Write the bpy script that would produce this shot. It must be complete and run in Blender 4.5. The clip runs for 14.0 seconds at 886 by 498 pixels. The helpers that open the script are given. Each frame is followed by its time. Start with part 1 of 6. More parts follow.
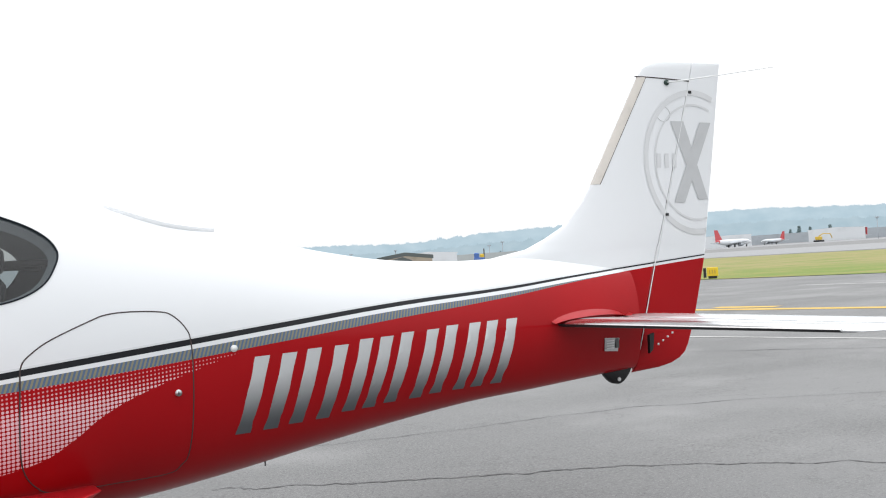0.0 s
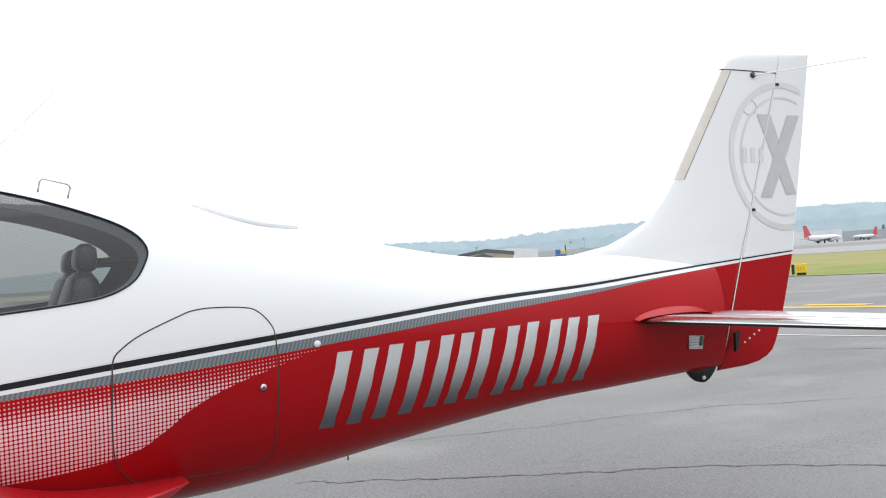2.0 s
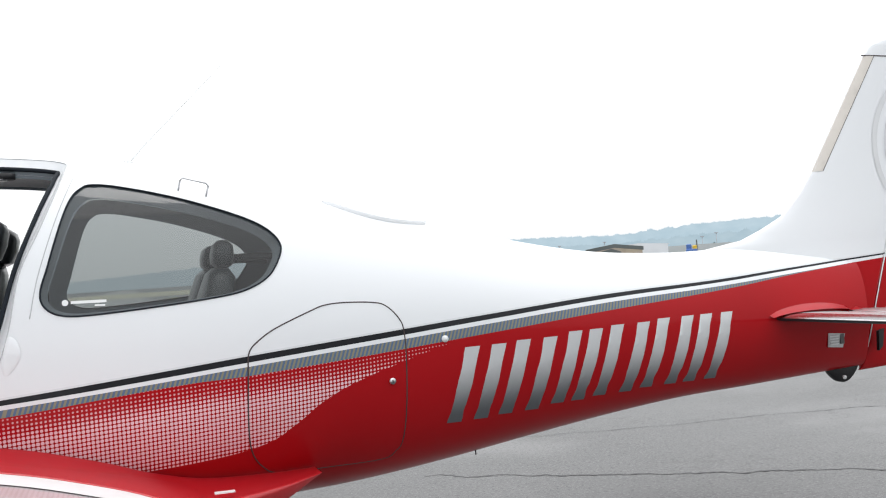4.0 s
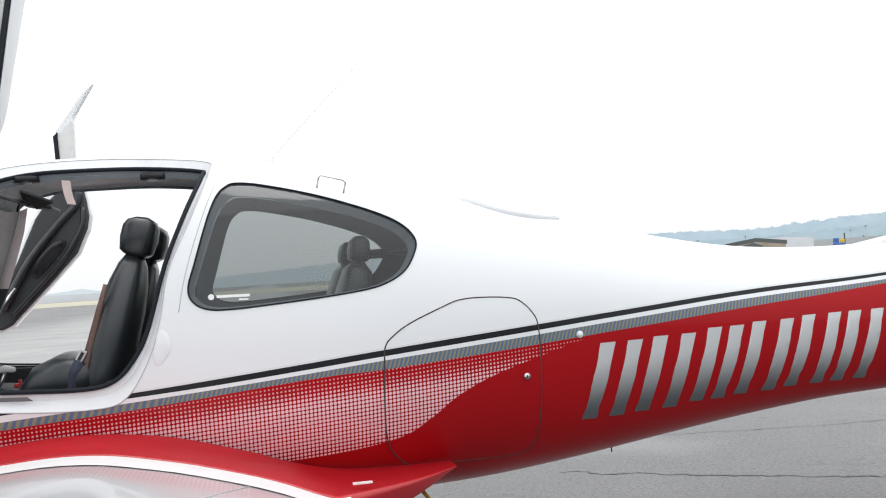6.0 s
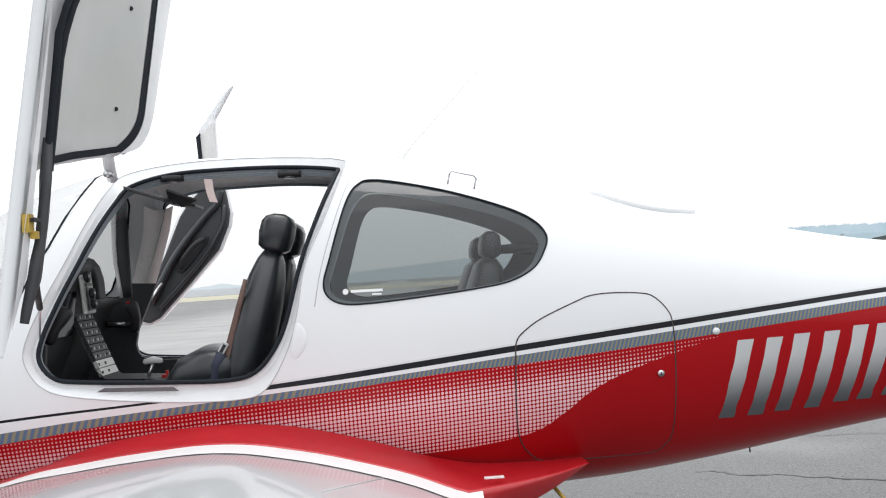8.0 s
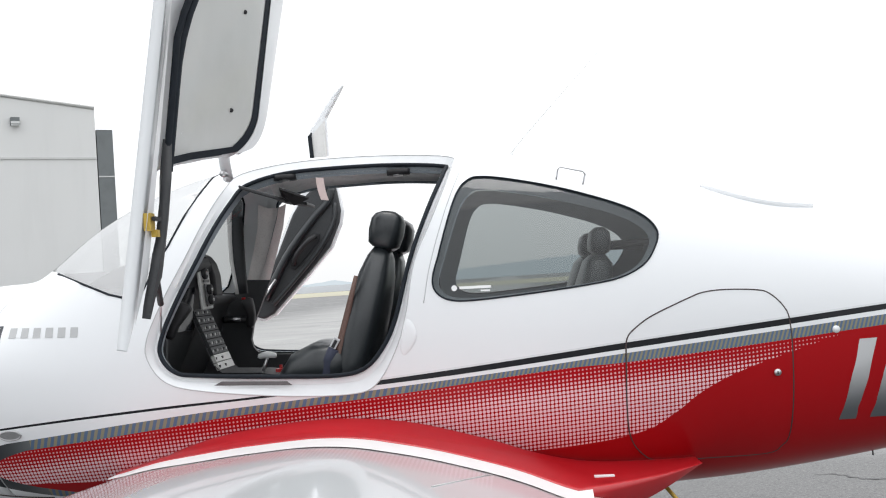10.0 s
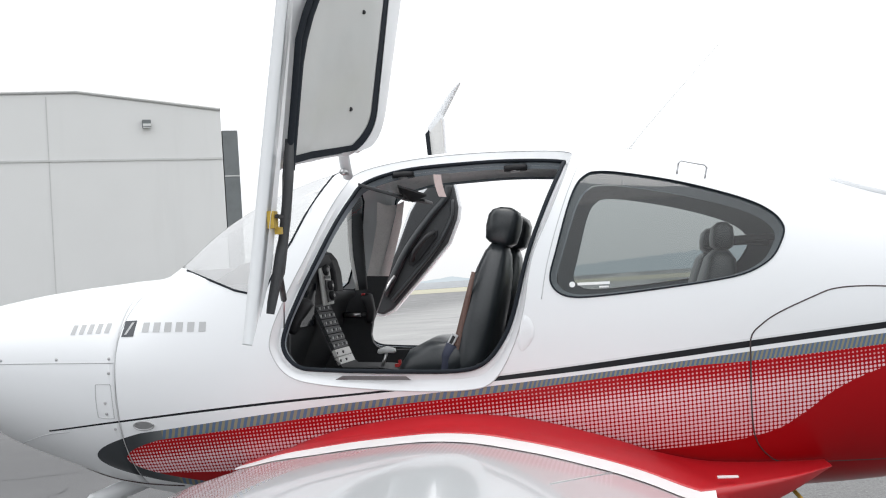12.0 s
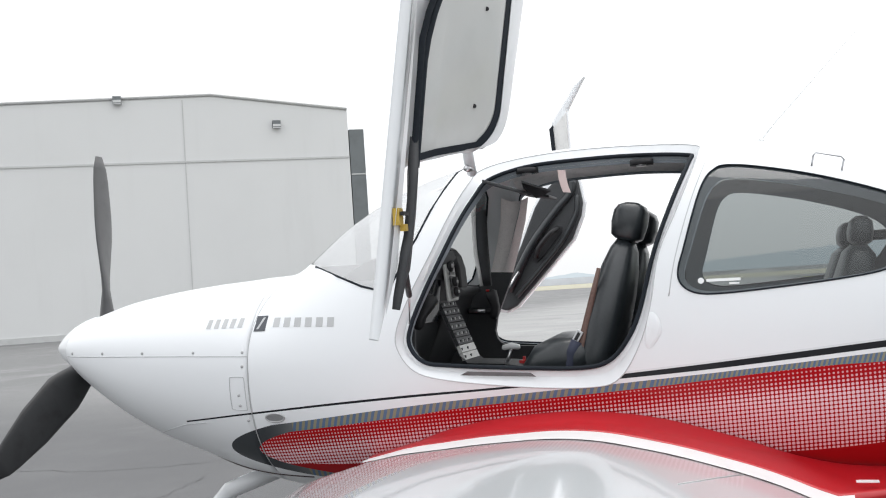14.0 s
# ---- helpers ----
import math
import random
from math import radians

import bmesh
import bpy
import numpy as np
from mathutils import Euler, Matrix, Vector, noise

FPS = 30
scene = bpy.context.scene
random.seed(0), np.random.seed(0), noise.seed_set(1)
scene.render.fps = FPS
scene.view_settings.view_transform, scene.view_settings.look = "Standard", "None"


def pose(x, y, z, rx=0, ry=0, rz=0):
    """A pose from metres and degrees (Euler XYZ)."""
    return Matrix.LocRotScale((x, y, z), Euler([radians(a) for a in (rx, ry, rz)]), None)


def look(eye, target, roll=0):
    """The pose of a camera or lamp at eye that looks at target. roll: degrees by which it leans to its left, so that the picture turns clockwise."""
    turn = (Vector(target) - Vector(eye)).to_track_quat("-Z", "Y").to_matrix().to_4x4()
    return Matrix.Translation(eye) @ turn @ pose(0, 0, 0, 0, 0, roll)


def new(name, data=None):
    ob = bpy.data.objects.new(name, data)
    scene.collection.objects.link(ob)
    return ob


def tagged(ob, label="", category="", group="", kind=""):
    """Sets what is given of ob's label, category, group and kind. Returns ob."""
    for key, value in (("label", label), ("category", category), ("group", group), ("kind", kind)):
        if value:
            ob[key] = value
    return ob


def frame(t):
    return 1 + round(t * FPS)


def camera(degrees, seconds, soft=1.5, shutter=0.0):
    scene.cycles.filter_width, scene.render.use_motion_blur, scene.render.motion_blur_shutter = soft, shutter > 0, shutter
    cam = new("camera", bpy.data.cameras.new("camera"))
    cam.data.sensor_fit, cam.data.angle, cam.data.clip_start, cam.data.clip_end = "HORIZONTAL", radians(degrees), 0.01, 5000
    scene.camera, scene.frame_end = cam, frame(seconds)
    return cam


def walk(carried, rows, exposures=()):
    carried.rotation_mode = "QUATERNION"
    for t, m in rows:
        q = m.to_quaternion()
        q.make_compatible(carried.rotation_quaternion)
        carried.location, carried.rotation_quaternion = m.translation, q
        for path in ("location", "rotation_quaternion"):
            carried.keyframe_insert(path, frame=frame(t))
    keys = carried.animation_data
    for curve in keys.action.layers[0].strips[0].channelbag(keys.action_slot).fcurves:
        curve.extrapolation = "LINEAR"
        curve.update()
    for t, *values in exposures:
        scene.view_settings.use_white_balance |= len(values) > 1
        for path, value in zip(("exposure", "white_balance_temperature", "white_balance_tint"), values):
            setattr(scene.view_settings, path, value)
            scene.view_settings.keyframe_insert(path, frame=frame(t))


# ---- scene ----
from mathutils import geometry
# ---------- camera: a tripod pan ----------
cam = camera(47.17, 14.0, soft=1.1)
PIVOT = (3.506, -4.417, 1.6)
PAN = [
    (0.0, -28.990, 0.777, -3.739), (0.5, -28.038, 0.790, -3.741), (1.0, -26.984, 0.823, -3.777),
    (1.5, -25.797, 0.847, -3.755), (2.0, -24.420, 0.880, -3.760), (4.5, -15.239, 1.158, -3.813),
    (5.0, -13.241, 1.216, -3.823), (5.5, -11.424, 1.265, -3.883), (6.0, -9.705, 1.321, -3.858),
    (6.5, -7.929, 1.357, -3.895), (7.0, -6.060, 1.427, -3.896), (7.5, -4.152, 1.490, -3.775),
    (8.0, -2.327, 1.545, -3.840), (10.5, 5.326, 1.813, -3.853), (11.0, 6.977, 1.862, -3.851),
    (11.5, 8.669, 1.927, -3.856), (12.0, 10.408, 1.989, -3.853), (12.5, 12.185, 2.048, -3.839),
    (13.0, 13.979, 2.121, -3.812), (13.5, 15.706, 2.181, -3.809), (14.0, 17.409, 2.242, -3.800),
]


def pan_pose(yaw, pitch, roll):
    return pose(*PIVOT, 0, 0, yaw) @ pose(0, 0, 0, 90 + pitch, 0, 0) @ pose(0, 0, 0, 0, 0, roll)


walk(cam, [(t, pan_pose(yaw, pitch, roll)) for t, yaw, pitch, roll in PAN])

# ---------- light: bright overcast ----------
SKY, SUN_EL, SUN_ROT = 1.08, 62.0, 20.0
world = bpy.data.worlds.new("overcast_sky")
scene.world = world
world.use_nodes = True
wn = world.node_tree
wn.nodes.clear()
sky = wn.nodes.new("ShaderNodeTexSky")
sky.sky_type, sky.sun_disc = "NISHITA", False
sky.sun_elevation, sky.sun_rotation = radians(SUN_EL), radians(SUN_ROT)
sky.air_density, sky.dust_density = 1.0, 4.0
dim = wn.nodes.new("ShaderNodeMix")
dim.data_type, dim.blend_type = "RGBA", "MULTIPLY"
dim.inputs["Factor"].default_value = 1.0
dim.inputs["B"].default_value = (0.12, 0.12, 0.12, 1)
cloud = wn.nodes.new("ShaderNodeMix")
cloud.data_type = "RGBA"
cloud.inputs["Factor"].default_value = 0.9
cloud.inputs["B"].default_value = (0.97, 0.985, 1.0, 1)
back = wn.nodes.new("ShaderNodeBackground")
back.inputs["Strength"].default_value = SKY
wout = wn.nodes.new("ShaderNodeOutputWorld")
wn.links.new(sky.outputs["Color"], dim.inputs["A"])
wn.links.new(dim.outputs["Result"], cloud.inputs["A"])
# an overcast sky is brighter overhead than at the horizon
coord, part_z, lift_n, top_n = (wn.nodes.new(k) for k in ("ShaderNodeTexCoord", "ShaderNodeSeparateXYZ", "ShaderNodeMath", "ShaderNodeMath"))
top_n.operation, lift_n.operation = "MAXIMUM", "MULTIPLY_ADD"
top_n.inputs[1].default_value = 0.0
lift_n.inputs[1].default_value, lift_n.inputs[2].default_value = 1.15 * SKY, SKY
wn.links.new(coord.outputs["Generated"], part_z.inputs[0])
wn.links.new(part_z.outputs["Z"], top_n.inputs[0])
wn.links.new(top_n.outputs[0], lift_n.inputs[0])
wn.links.new(lift_n.outputs[0], back.inputs["Strength"])
wn.links.new(cloud.outputs["Result"], back.inputs["Color"])
wn.links.new(back.outputs["Background"], wout.inputs["Surface"])
sun = new("sun", bpy.data.lights.new("sun", "SUN"))
sun.data.energy, sun.data.angle, sun.data.color = 0.6, radians(25), (1.0, 0.97, 0.93)
sun.matrix_world = look((7, 5, 24), (4, 0, 0))


# ---------- shader helpers ----------
class Val:
    """A number in a shader tree, with plain arithmetic."""

    def __init__(self, tree, sock):
        self.tree, self.sock = tree, sock

    def op(self, kind, *others):
        n = self.tree.nodes.new("ShaderNodeMath")
        n.operation = kind
        for i, v in enumerate((self, *others)):
            if isinstance(v, Val):
                self.tree.links.new(v.sock, n.inputs[i])
            else:
                n.inputs[i].default_value = v
        return Val(self.tree, n.outputs[0])

    def __add__(self, o): return self.op("ADD", o)
    def __radd__(self, o): return self.op("ADD", o)
    def __sub__(self, o): return self.op("SUBTRACT", o)
    def __rsub__(self, o): return (self * -1.0) + o
    def __mul__(self, o): return self.op("MULTIPLY", o)
    def __rmul__(self, o): return self.op("MULTIPLY", o)
    def __truediv__(self, o): return self.op("DIVIDE", o)
    def gt(self, o): return self.op("GREATER_THAN", o)
    def lt(self, o): return self.op("LESS_THAN", o)
    def hi(self, o): return self.op("MAXIMUM", o)
    def lo(self, o): return self.op("MINIMUM", o)
    def fract(self): return self.op("FRACT")
    def size(self): return self.op("ABSOLUTE")

    def ramp(self, a, b, to0=0.0, to1=1.0):
        n = self.tree.nodes.new("ShaderNodeMapRange")
        n.interpolation_type = "SMOOTHSTEP"
        self.tree.links.new(self.sock, n.inputs["Value"])
        for k, v in (("From Min", a), ("From Max", b), ("To Min", to0), ("To Max", to1)):
            n.inputs[k].default_value = v
        return Val(self.tree, n.outputs[0])

    def curve(self, pts, lo=0.5, hi=2.0, x0=0.0, x1=8.0):
        n = self.tree.nodes.new("ShaderNodeFloatCurve")
        c = n.mapping.curves[0]
        pts = [((x - x0) / (x1 - x0), (y - lo) / (hi - lo)) for x, y in pts]
        c.points[0].location, c.points[1].location = pts[0], pts[-1]
        for p in pts[1:-1]:
            c.points.new(*p)
        n.mapping.update()
        u = (self - x0) / (x1 - x0)
        self.tree.links.new(u.sock, n.inputs["Value"])
        return Val(self.tree, n.outputs[0]) * (hi - lo) + lo


class Shader:
    """A principled material that can be built up layer by layer."""

    def __init__(self, name, rough=0.5, metal=0.0, coat=0.0, spec=0.5):
        self.mat = bpy.data.materials.new(name)
        self.mat.use_nodes = True
        self.t = self.mat.node_tree
        self.b = self.t.nodes["Principled BSDF"]
        self.b.inputs["Roughness"].default_value = rough
        self.b.inputs["Metallic"].default_value = metal
        self.b.inputs["Coat Weight"].default_value = coat
        self.b.inputs["Coat Roughness"].default_value = 0.04
        self.b.inputs["Specular IOR Level"].default_value = spec
        g = self.t.nodes.new("ShaderNodeNewGeometry")
        sep = self.t.nodes.new("ShaderNodeSeparateXYZ")
        self.t.links.new(g.outputs["Position"], sep.inputs[0])
        self.pos = g.outputs["Position"]
        self.x, self.y, self.z = (Val(self.t, sep.outputs[i]) for i in range(3))
        self.colour = None

    def noise(self, scale, detail=4.0, stretch=(1, 1, 1), rough=0.55):
        m = self.t.nodes.new("ShaderNodeMapping")
        m.inputs["Scale"].default_value = stretch
        n = self.t.nodes.new("ShaderNodeTexNoise")
        n.inputs["Scale"].default_value, n.inputs["Detail"].default_value = scale, detail
        n.inputs["Roughness"].default_value = rough
        self.t.links.new(self.pos, m.inputs[0])
        self.t.links.new(m.outputs[0], n.inputs["Vector"])
        return Val(self.t, n.outputs[0])

    def voronoi(self, scale, feature="F1", stretch=(1, 1, 1), warp=0.0):
        m = self.t.nodes.new("ShaderNodeMapping")
        m.inputs["Scale"].default_value = stretch
        n = self.t.nodes.new("ShaderNodeTexVoronoi")
        n.feature = feature
        n.inputs["Scale"].default_value = scale
        self.t.links.new(self.pos, m.inputs[0])
        src = m.outputs[0]
        if warp:
            w = self.t.nodes.new("ShaderNodeTexNoise")
            w.inputs["Scale"].default_value, w.inputs["Detail"].default_value = scale * 2.2, 5
            self.t.links.new(src, w.inputs["Vector"])
            mul = self.t.nodes.new("ShaderNodeVectorMath")
            mul.operation = "MULTIPLY_ADD"
            mul.inputs[1].default_value = (warp, warp, warp)
            self.t.links.new(w.outputs["Color"], mul.inputs[0])
            self.t.links.new(src, mul.inputs[2])
            src = mul.outputs[0]
        self.t.links.new(src, n.inputs["Vector"])
        return Val(self.t, n.outputs["Distance"])

    def layer(self, rgb, mask=None):
        if self.colour is None:
            n = self.t.nodes.new("ShaderNodeRGB")
            n.outputs[0].default_value = (*rgb, 1)
            self.colour = n.outputs[0]
            return self
        n = self.t.nodes.new("ShaderNodeMix")
        n.data_type = "RGBA"
        self.t.links.new(self.colour, n.inputs["A"])
        n.inputs["B"].default_value = (*rgb, 1)
        if isinstance(mask, Val):
            self.t.links.new(mask.sock, n.inputs["Factor"])
        else:
            n.inputs["Factor"].default_value = mask
        self.colour = n.outputs["Result"]
        return self

    def bump(self, height, strength=0.2, dist=0.01):
        n = self.t.nodes.new("ShaderNodeBump")
        n.inputs["Strength"].default_value, n.inputs["Distance"].default_value = strength, dist
        self.t.links.new(height.sock, n.inputs["Height"])
        self.t.links.new(n.outputs[0], self.b.inputs["Normal"])
        return self

    def roughness(self, val):
        self.t.links.new(val.sock, self.b.inputs["Roughness"])
        return self

    def done(self):
        self.t.links.new(self.colour, self.b.inputs["Base Color"])
        return self.mat


def plain(name, rgb, rough=0.5, metal=0.0, coat=0.0, var=0.08, scale=30.0, bump=0.0, spec=0.5):
    s = Shader(name, rough, metal, coat, spec)
    s.layer(rgb)
    n = s.noise(scale, 5)
    s.layer(tuple(c * (1 - var * 2) for c in rgb), n.ramp(0.45, 0.75))
    m = s.noise(scale * 0.12, 3)
    s.layer(tuple(min(1, c * (1 + var)) for c in rgb), m.ramp(0.5, 0.7) * 0.6)
    s.roughness(n * 0.12 + (rough - 0.06))
    if bump:
        s.bump(n, bump, 0.003)
    return s.done()


def glass(name, tint, gloss_rough=0.02, base=0.05):
    mat = bpy.data.materials.new(name)
    mat.use_nodes = True
    t = mat.node_tree
    t.nodes.clear()
    out = t.nodes.new("ShaderNodeOutputMaterial")
    mix = t.nodes.new("ShaderNodeMixShader")
    tr = t.nodes.new("ShaderNodeBsdfTransparent")
    gl = t.nodes.new("ShaderNodeBsdfGlossy")
    # gloss grows towards grazing angles, alike from both sides of the pane
    lw, pw, fr = t.nodes.new("ShaderNodeLayerWeight"), t.nodes.new("ShaderNodeMath"), t.nodes.new("ShaderNodeMath")
    lw.inputs["Blend"].default_value = 0.5
    pw.operation, pw.inputs[1].default_value = "POWER", 4.0
    fr.operation, fr.inputs[1].default_value, fr.inputs[2].default_value = "MULTIPLY_ADD", 1.0 - base, base
    t.links.new(lw.outputs["Facing"], pw.inputs[0])
    t.links.new(pw.outputs[0], fr.inputs[0])
    tr.inputs[0].default_value = (*tint, 1)
    gl.inputs["Roughness"].default_value = gloss_rough
    t.links.new(fr.outputs[0], mix.inputs[0])
    t.links.new(tr.outputs[0], mix.inputs[1])
    t.links.new(gl.outputs[0], mix.inputs[2])
    t.links.new(mix.outputs[0], out.inputs["Surface"])
    return mat


# ---------- paint of the aircraft ----------
WHITE, RED = (0.745, 0.76, 0.775), (0.36, 0.0045, 0.008)
STRIPE = [(0, 1.0), (1.05, 1.098), (1.4, 1.133), (2.08, 1.188), (2.55, 1.214), (3.07, 1.251), (3.6, 1.296), (3.9, 1.322),
          (4.54, 1.370), (4.94, 1.399), (5.52, 1.437), (6.2, 1.462), (6.6, 1.487), (7.0, 1.51), (7.6, 1.548), (8, 1.57)]
WAVE = [(0, 0.9), (3.4, 0.93), (3.75, 0.946), (3.94, 0.975), (4.08, 1.043), (4.19, 1.12), (4.33, 1.183), (4.55, 1.247),
        (4.83, 1.317), (4.94, 1.338), (5.3, 1.375), (8, 1.5)]


def halftone(s, pitch, shear):
    u = ((s.x / pitch).fract() - 0.5).size()
    v = (((s.z - s.x * shear) / pitch).fract() - 0.5).size()
    return u.hi(v) * 0.2 + (u * u + v * v).op("SQRT") * 0.8


def scheme():
    s = Shader("striped_aircraft_paint", 0.3, 0.0, 0.22, 0.06)
    s.layer(WHITE)
    s.layer((0.77, 0.785, 0.80), s.noise(1.2, 4).ramp(0.5, 0.75) * 0.35)
    x, z = s.x, s.z
    zs = x.curve(STRIPE)
    thick = x.curve([(0, 0.006), (1.1, 0.007), (2.1, 0.010), (2.55, 0.009), (3.05, 0.018), (3.4, 0.022), (5.5, 0.019), (6.3, 0.013), (7, 0.009), (8, 0.007)], 0, 0.1)
    gt = zs - x.curve([(0, 0.07), (1.55, 0.062), (2.08, 0.046), (2.55, 0.033), (3.07, 0.034), (3.6, 0.038), (5, 0.039), (6.2, 0.031), (8, 0.018)], 0, 0.2)
    gb = zs - x.curve([(0, 0.11), (1.63, 0.1), (2.07, 0.086), (2.55, 0.062), (3.1, 0.061), (3.6, 0.059), (3.95, 0.074), (4.9, 0.078), (5.5, 0.072), (6.2, 0.049), (7, 0.026), (8, 0.02)], 0, 0.2)
    grey = z.lt(gt) * x.gt((z.lo(1.12) - 0.97) * (z.lo(1.12) - 0.97) * 21.0 + 1.25)
    red = z.lt(gb) * x.gt((z.lo(1.08) - 0.965) * (z.lo(1.08) - 0.965) * 26.0 + 1.40)
    stripe = z.lt(zs) * z.gt(zs - thick) * x.gt(1.05)
    s.layer((0.62, 0.64, 0.65), z.lt(zs + 0.008) * z.gt(zs) * x.gt(2.6) * 0.6)
    s.layer((0.018, 0.019, 0.022), stripe)
    s.layer((0.21, 0.225, 0.23), grey)
    s.layer((0.045, 0.05, 0.055), grey * x.ramp(1.45, 1.75, 1, 0))
    hatch = ((x - z * 0.35) / (0.0165 + x.lt(3.10) * 0.0105)).fract().gt(0.5)
    s.layer((0.085, 0.14, 0.24), grey * hatch * x.gt(1.6) * 0.9)
    s.layer((0.25, 0.225, 0.13), grey * (1.0 - hatch) * x.gt(1.6) * 0.7)
    s.layer(RED, red)
    dark = s.noise(2.0, 4).ramp(0.45, 0.7)
    s.layer((0.33, 0.004, 0.007), red * dark * 0.5)
    d = gb - z
    wide = d.ramp(0.0, 0.11, 0.21, 0.42) * x.ramp(4.0, 4.9, 1.0, 0.75) * d.ramp(0.22, 0.36, 1.0, 0.72)
    dots = halftone(s, 0.0150, 0.075).lt(wide) * red * z.gt(x.curve(WAVE)) * x.lt(5.35)
    s.layer((0.78, 0.54, 0.58), dots * d.ramp(0.0, 0.10, 0.5, 1.0))
    return s.done()


def pearl():
    s = Shader("pearl_wing_paint", 0.2, 0.0, 0.7)
    s.layer((0.50, 0.52, 0.53))
    u, v = ((s.x / 0.014).fract() - 0.5).size(), ((s.y / 0.014).fract() - 0.5).size()
    near = s.y.ramp(-1.35, -0.95)
    dots = (u * u + v * v).op("SQRT").lt(near * 0.36 + 0.12)
    s.layer((0.52, 0.37, 0.39), near.ramp(0.05, 0.5) * 0.55)
    s.layer((0.64, 0.61, 0.62), dots * near.ramp(0.02, 0.3) * s.x.lt(3.4) * 0.45)
    return s.done()


M_SCHEME, M_PEARL = scheme(), pearl()
M_WHITE = plain("white_gloss_paint", WHITE, 0.25, 0, 0.5, 0.02, 3)
M_JAMB = plain("satin_white_jamb_paint", (0.72, 0.735, 0.75), 0.35, 0, 0.2, 0.04, 8)
M_RED = plain("red_gloss_paint", (0.42, 0.010, 0.016), 0.34, 0, 0.06, 0.05, 3, 0, 0.6)
M_BLACK = plain("black_rubber", (0.012, 0.012, 0.014), 0.6, 0, 0, 0.1, 60)
M_SEAL = plain("blue_black_seal", (0.013, 0.017, 0.023), 0.7, 0, 0, 0.1, 60, 0, 0.2)
M_GROOVE = plain("dark_gap", (0.05, 0.035, 0.035), 0.7)
M_LEATHER = plain("black_leather", (0.020, 0.024, 0.027), 0.33, 0, 0, 0.12, 140, 0.2, 0.6)
M_BROWN = plain("brown_leather_piping", (0.13, 0.075, 0.06), 0.55, 0, 0, 0.15, 120, 0.2)
M_TRIM = plain("charcoal_trim", (0.032, 0.034, 0.037), 0.6, 0, 0, 0.12, 150, 0.15)
M_HEAD = plain("light_grey_headliner", (0.72, 0.715, 0.70), 0.8, 0, 0, 0.05, 90, 0.1)
M_TAUPE = plain("taupe_pillar_cloth", (0.82, 0.77, 0.75), 0.8, 0, 0, 0.06, 120, 0.1)
M_METAL = plain("brushed_steel", (0.55, 0.55, 0.56), 0.3, 1.0, 0, 0.06, 60)
M_BRASS = plain("yellow_zinc_latch", (0.55, 0.38, 0.08), 0.4, 0.6, 0, 0.1, 60)
M_PANEL = plain("grey_instrument_face", (0.12, 0.12, 0.122), 0.5, 0, 0, 0.1, 60)
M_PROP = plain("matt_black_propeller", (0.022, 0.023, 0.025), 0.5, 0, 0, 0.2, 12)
# paler copy of the blade black: the upper blade's light put into colour
M_PROP_LIT = plain("propeller_lit_copy", (0.075, 0.075, 0.077), 0.45, 0, 0, 0.1, 12)
M_EMBLEM = plain("silver_grey_decal", (0.42, 0.425, 0.43), 0.4, 0.1, 0, 0.04, 20)
M_MARK = plain("grey_tail_mark", (0.48, 0.49, 0.50), 0.35, 0, 0.4, 0.03, 12)
M_MARK2 = plain("pale_tail_ring", (0.62, 0.63, 0.64), 0.35, 0, 0.4, 0.03, 12)
M_BOOT = plain("beige_deice_strip", (0.62, 0.58, 0.53), 0.6, 0, 0, 0.05, 20)
M_STRIPEW = plain("white_vinyl", (0.76, 0.77, 0.77), 0.4, 0, 0.3, 0.03, 10)
M_REDBTN = plain("red_plastic", (0.45, 0.02, 0.02), 0.4)
# opaque pale grey paints in the sky that shows through the tinted pane
M_PALEWIN = plain("door_window_painted_sky", (0.50, 0.51, 0.50), 0.25, 0, 0.4, 0.03, 4)
M_ALU = plain("polished_leading_edge", (0.58, 0.57, 0.57), 0.20, 1.0, 0, 0.05, 20)
M_TYRE = plain("tyre_rubber", (0.02, 0.02, 0.02), 0.8)
M_TINT = glass("smoked_glass", (0.54, 0.565, 0.565), 0.02, 0.05)
M_TINT_FAR = glass("smoked_glass_starboard", (0.55, 0.575, 0.575), 0.02, 0.01)
M_CLEAR = glass("clear_acrylic", (0.80, 0.82, 0.82), 0.12, 0.44)


def letter_paint():
    s = Shader("silver_fade_lettering", 0.3, 0.3, 0.4)
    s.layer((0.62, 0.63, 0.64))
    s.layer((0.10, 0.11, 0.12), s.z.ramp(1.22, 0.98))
    return s.done()


M_LETTER = letter_paint()


# ---------- mesh helpers ----------
def part(name, bm, material, parent=None, label="", smooth=True, bevel=0.0):
    me = bpy.data.meshes.new(name)
    if isinstance(bm, bmesh.types.BMesh):
        bmesh.ops.recalc_face_normals(bm, faces=bm.faces)
        bm.to_mesh(me)
        bm.free()
    else:
        me.from_pydata(*bm)
    me.validate()
    me.materials.append(material)
    me.polygons.foreach_set("use_smooth", [smooth] * len(me.polygons))
    ob = new(name, me)
    if parent:
        ob.parent = parent
    if label:
        ob["label"] = label
    if bevel:
        m = ob.modifiers.new("edge", "BEVEL")
        m.width, m.segments, m.limit_method = bevel, 2, "ANGLE"
    return ob


def thing(name, label, category, group="", kind="", at=(0, 0, 0)):
    ob = new(name)
    ob.location = at
    return tagged(ob, label, category, group, kind)


def box(bm, c, s, rot=None):
    m = Matrix.Translation(c) @ (rot.to_4x4() if rot else Matrix()) @ Matrix.Diagonal((*s, 1))
    bmesh.ops.create_cube(bm, size=1, matrix=m)
    return bm


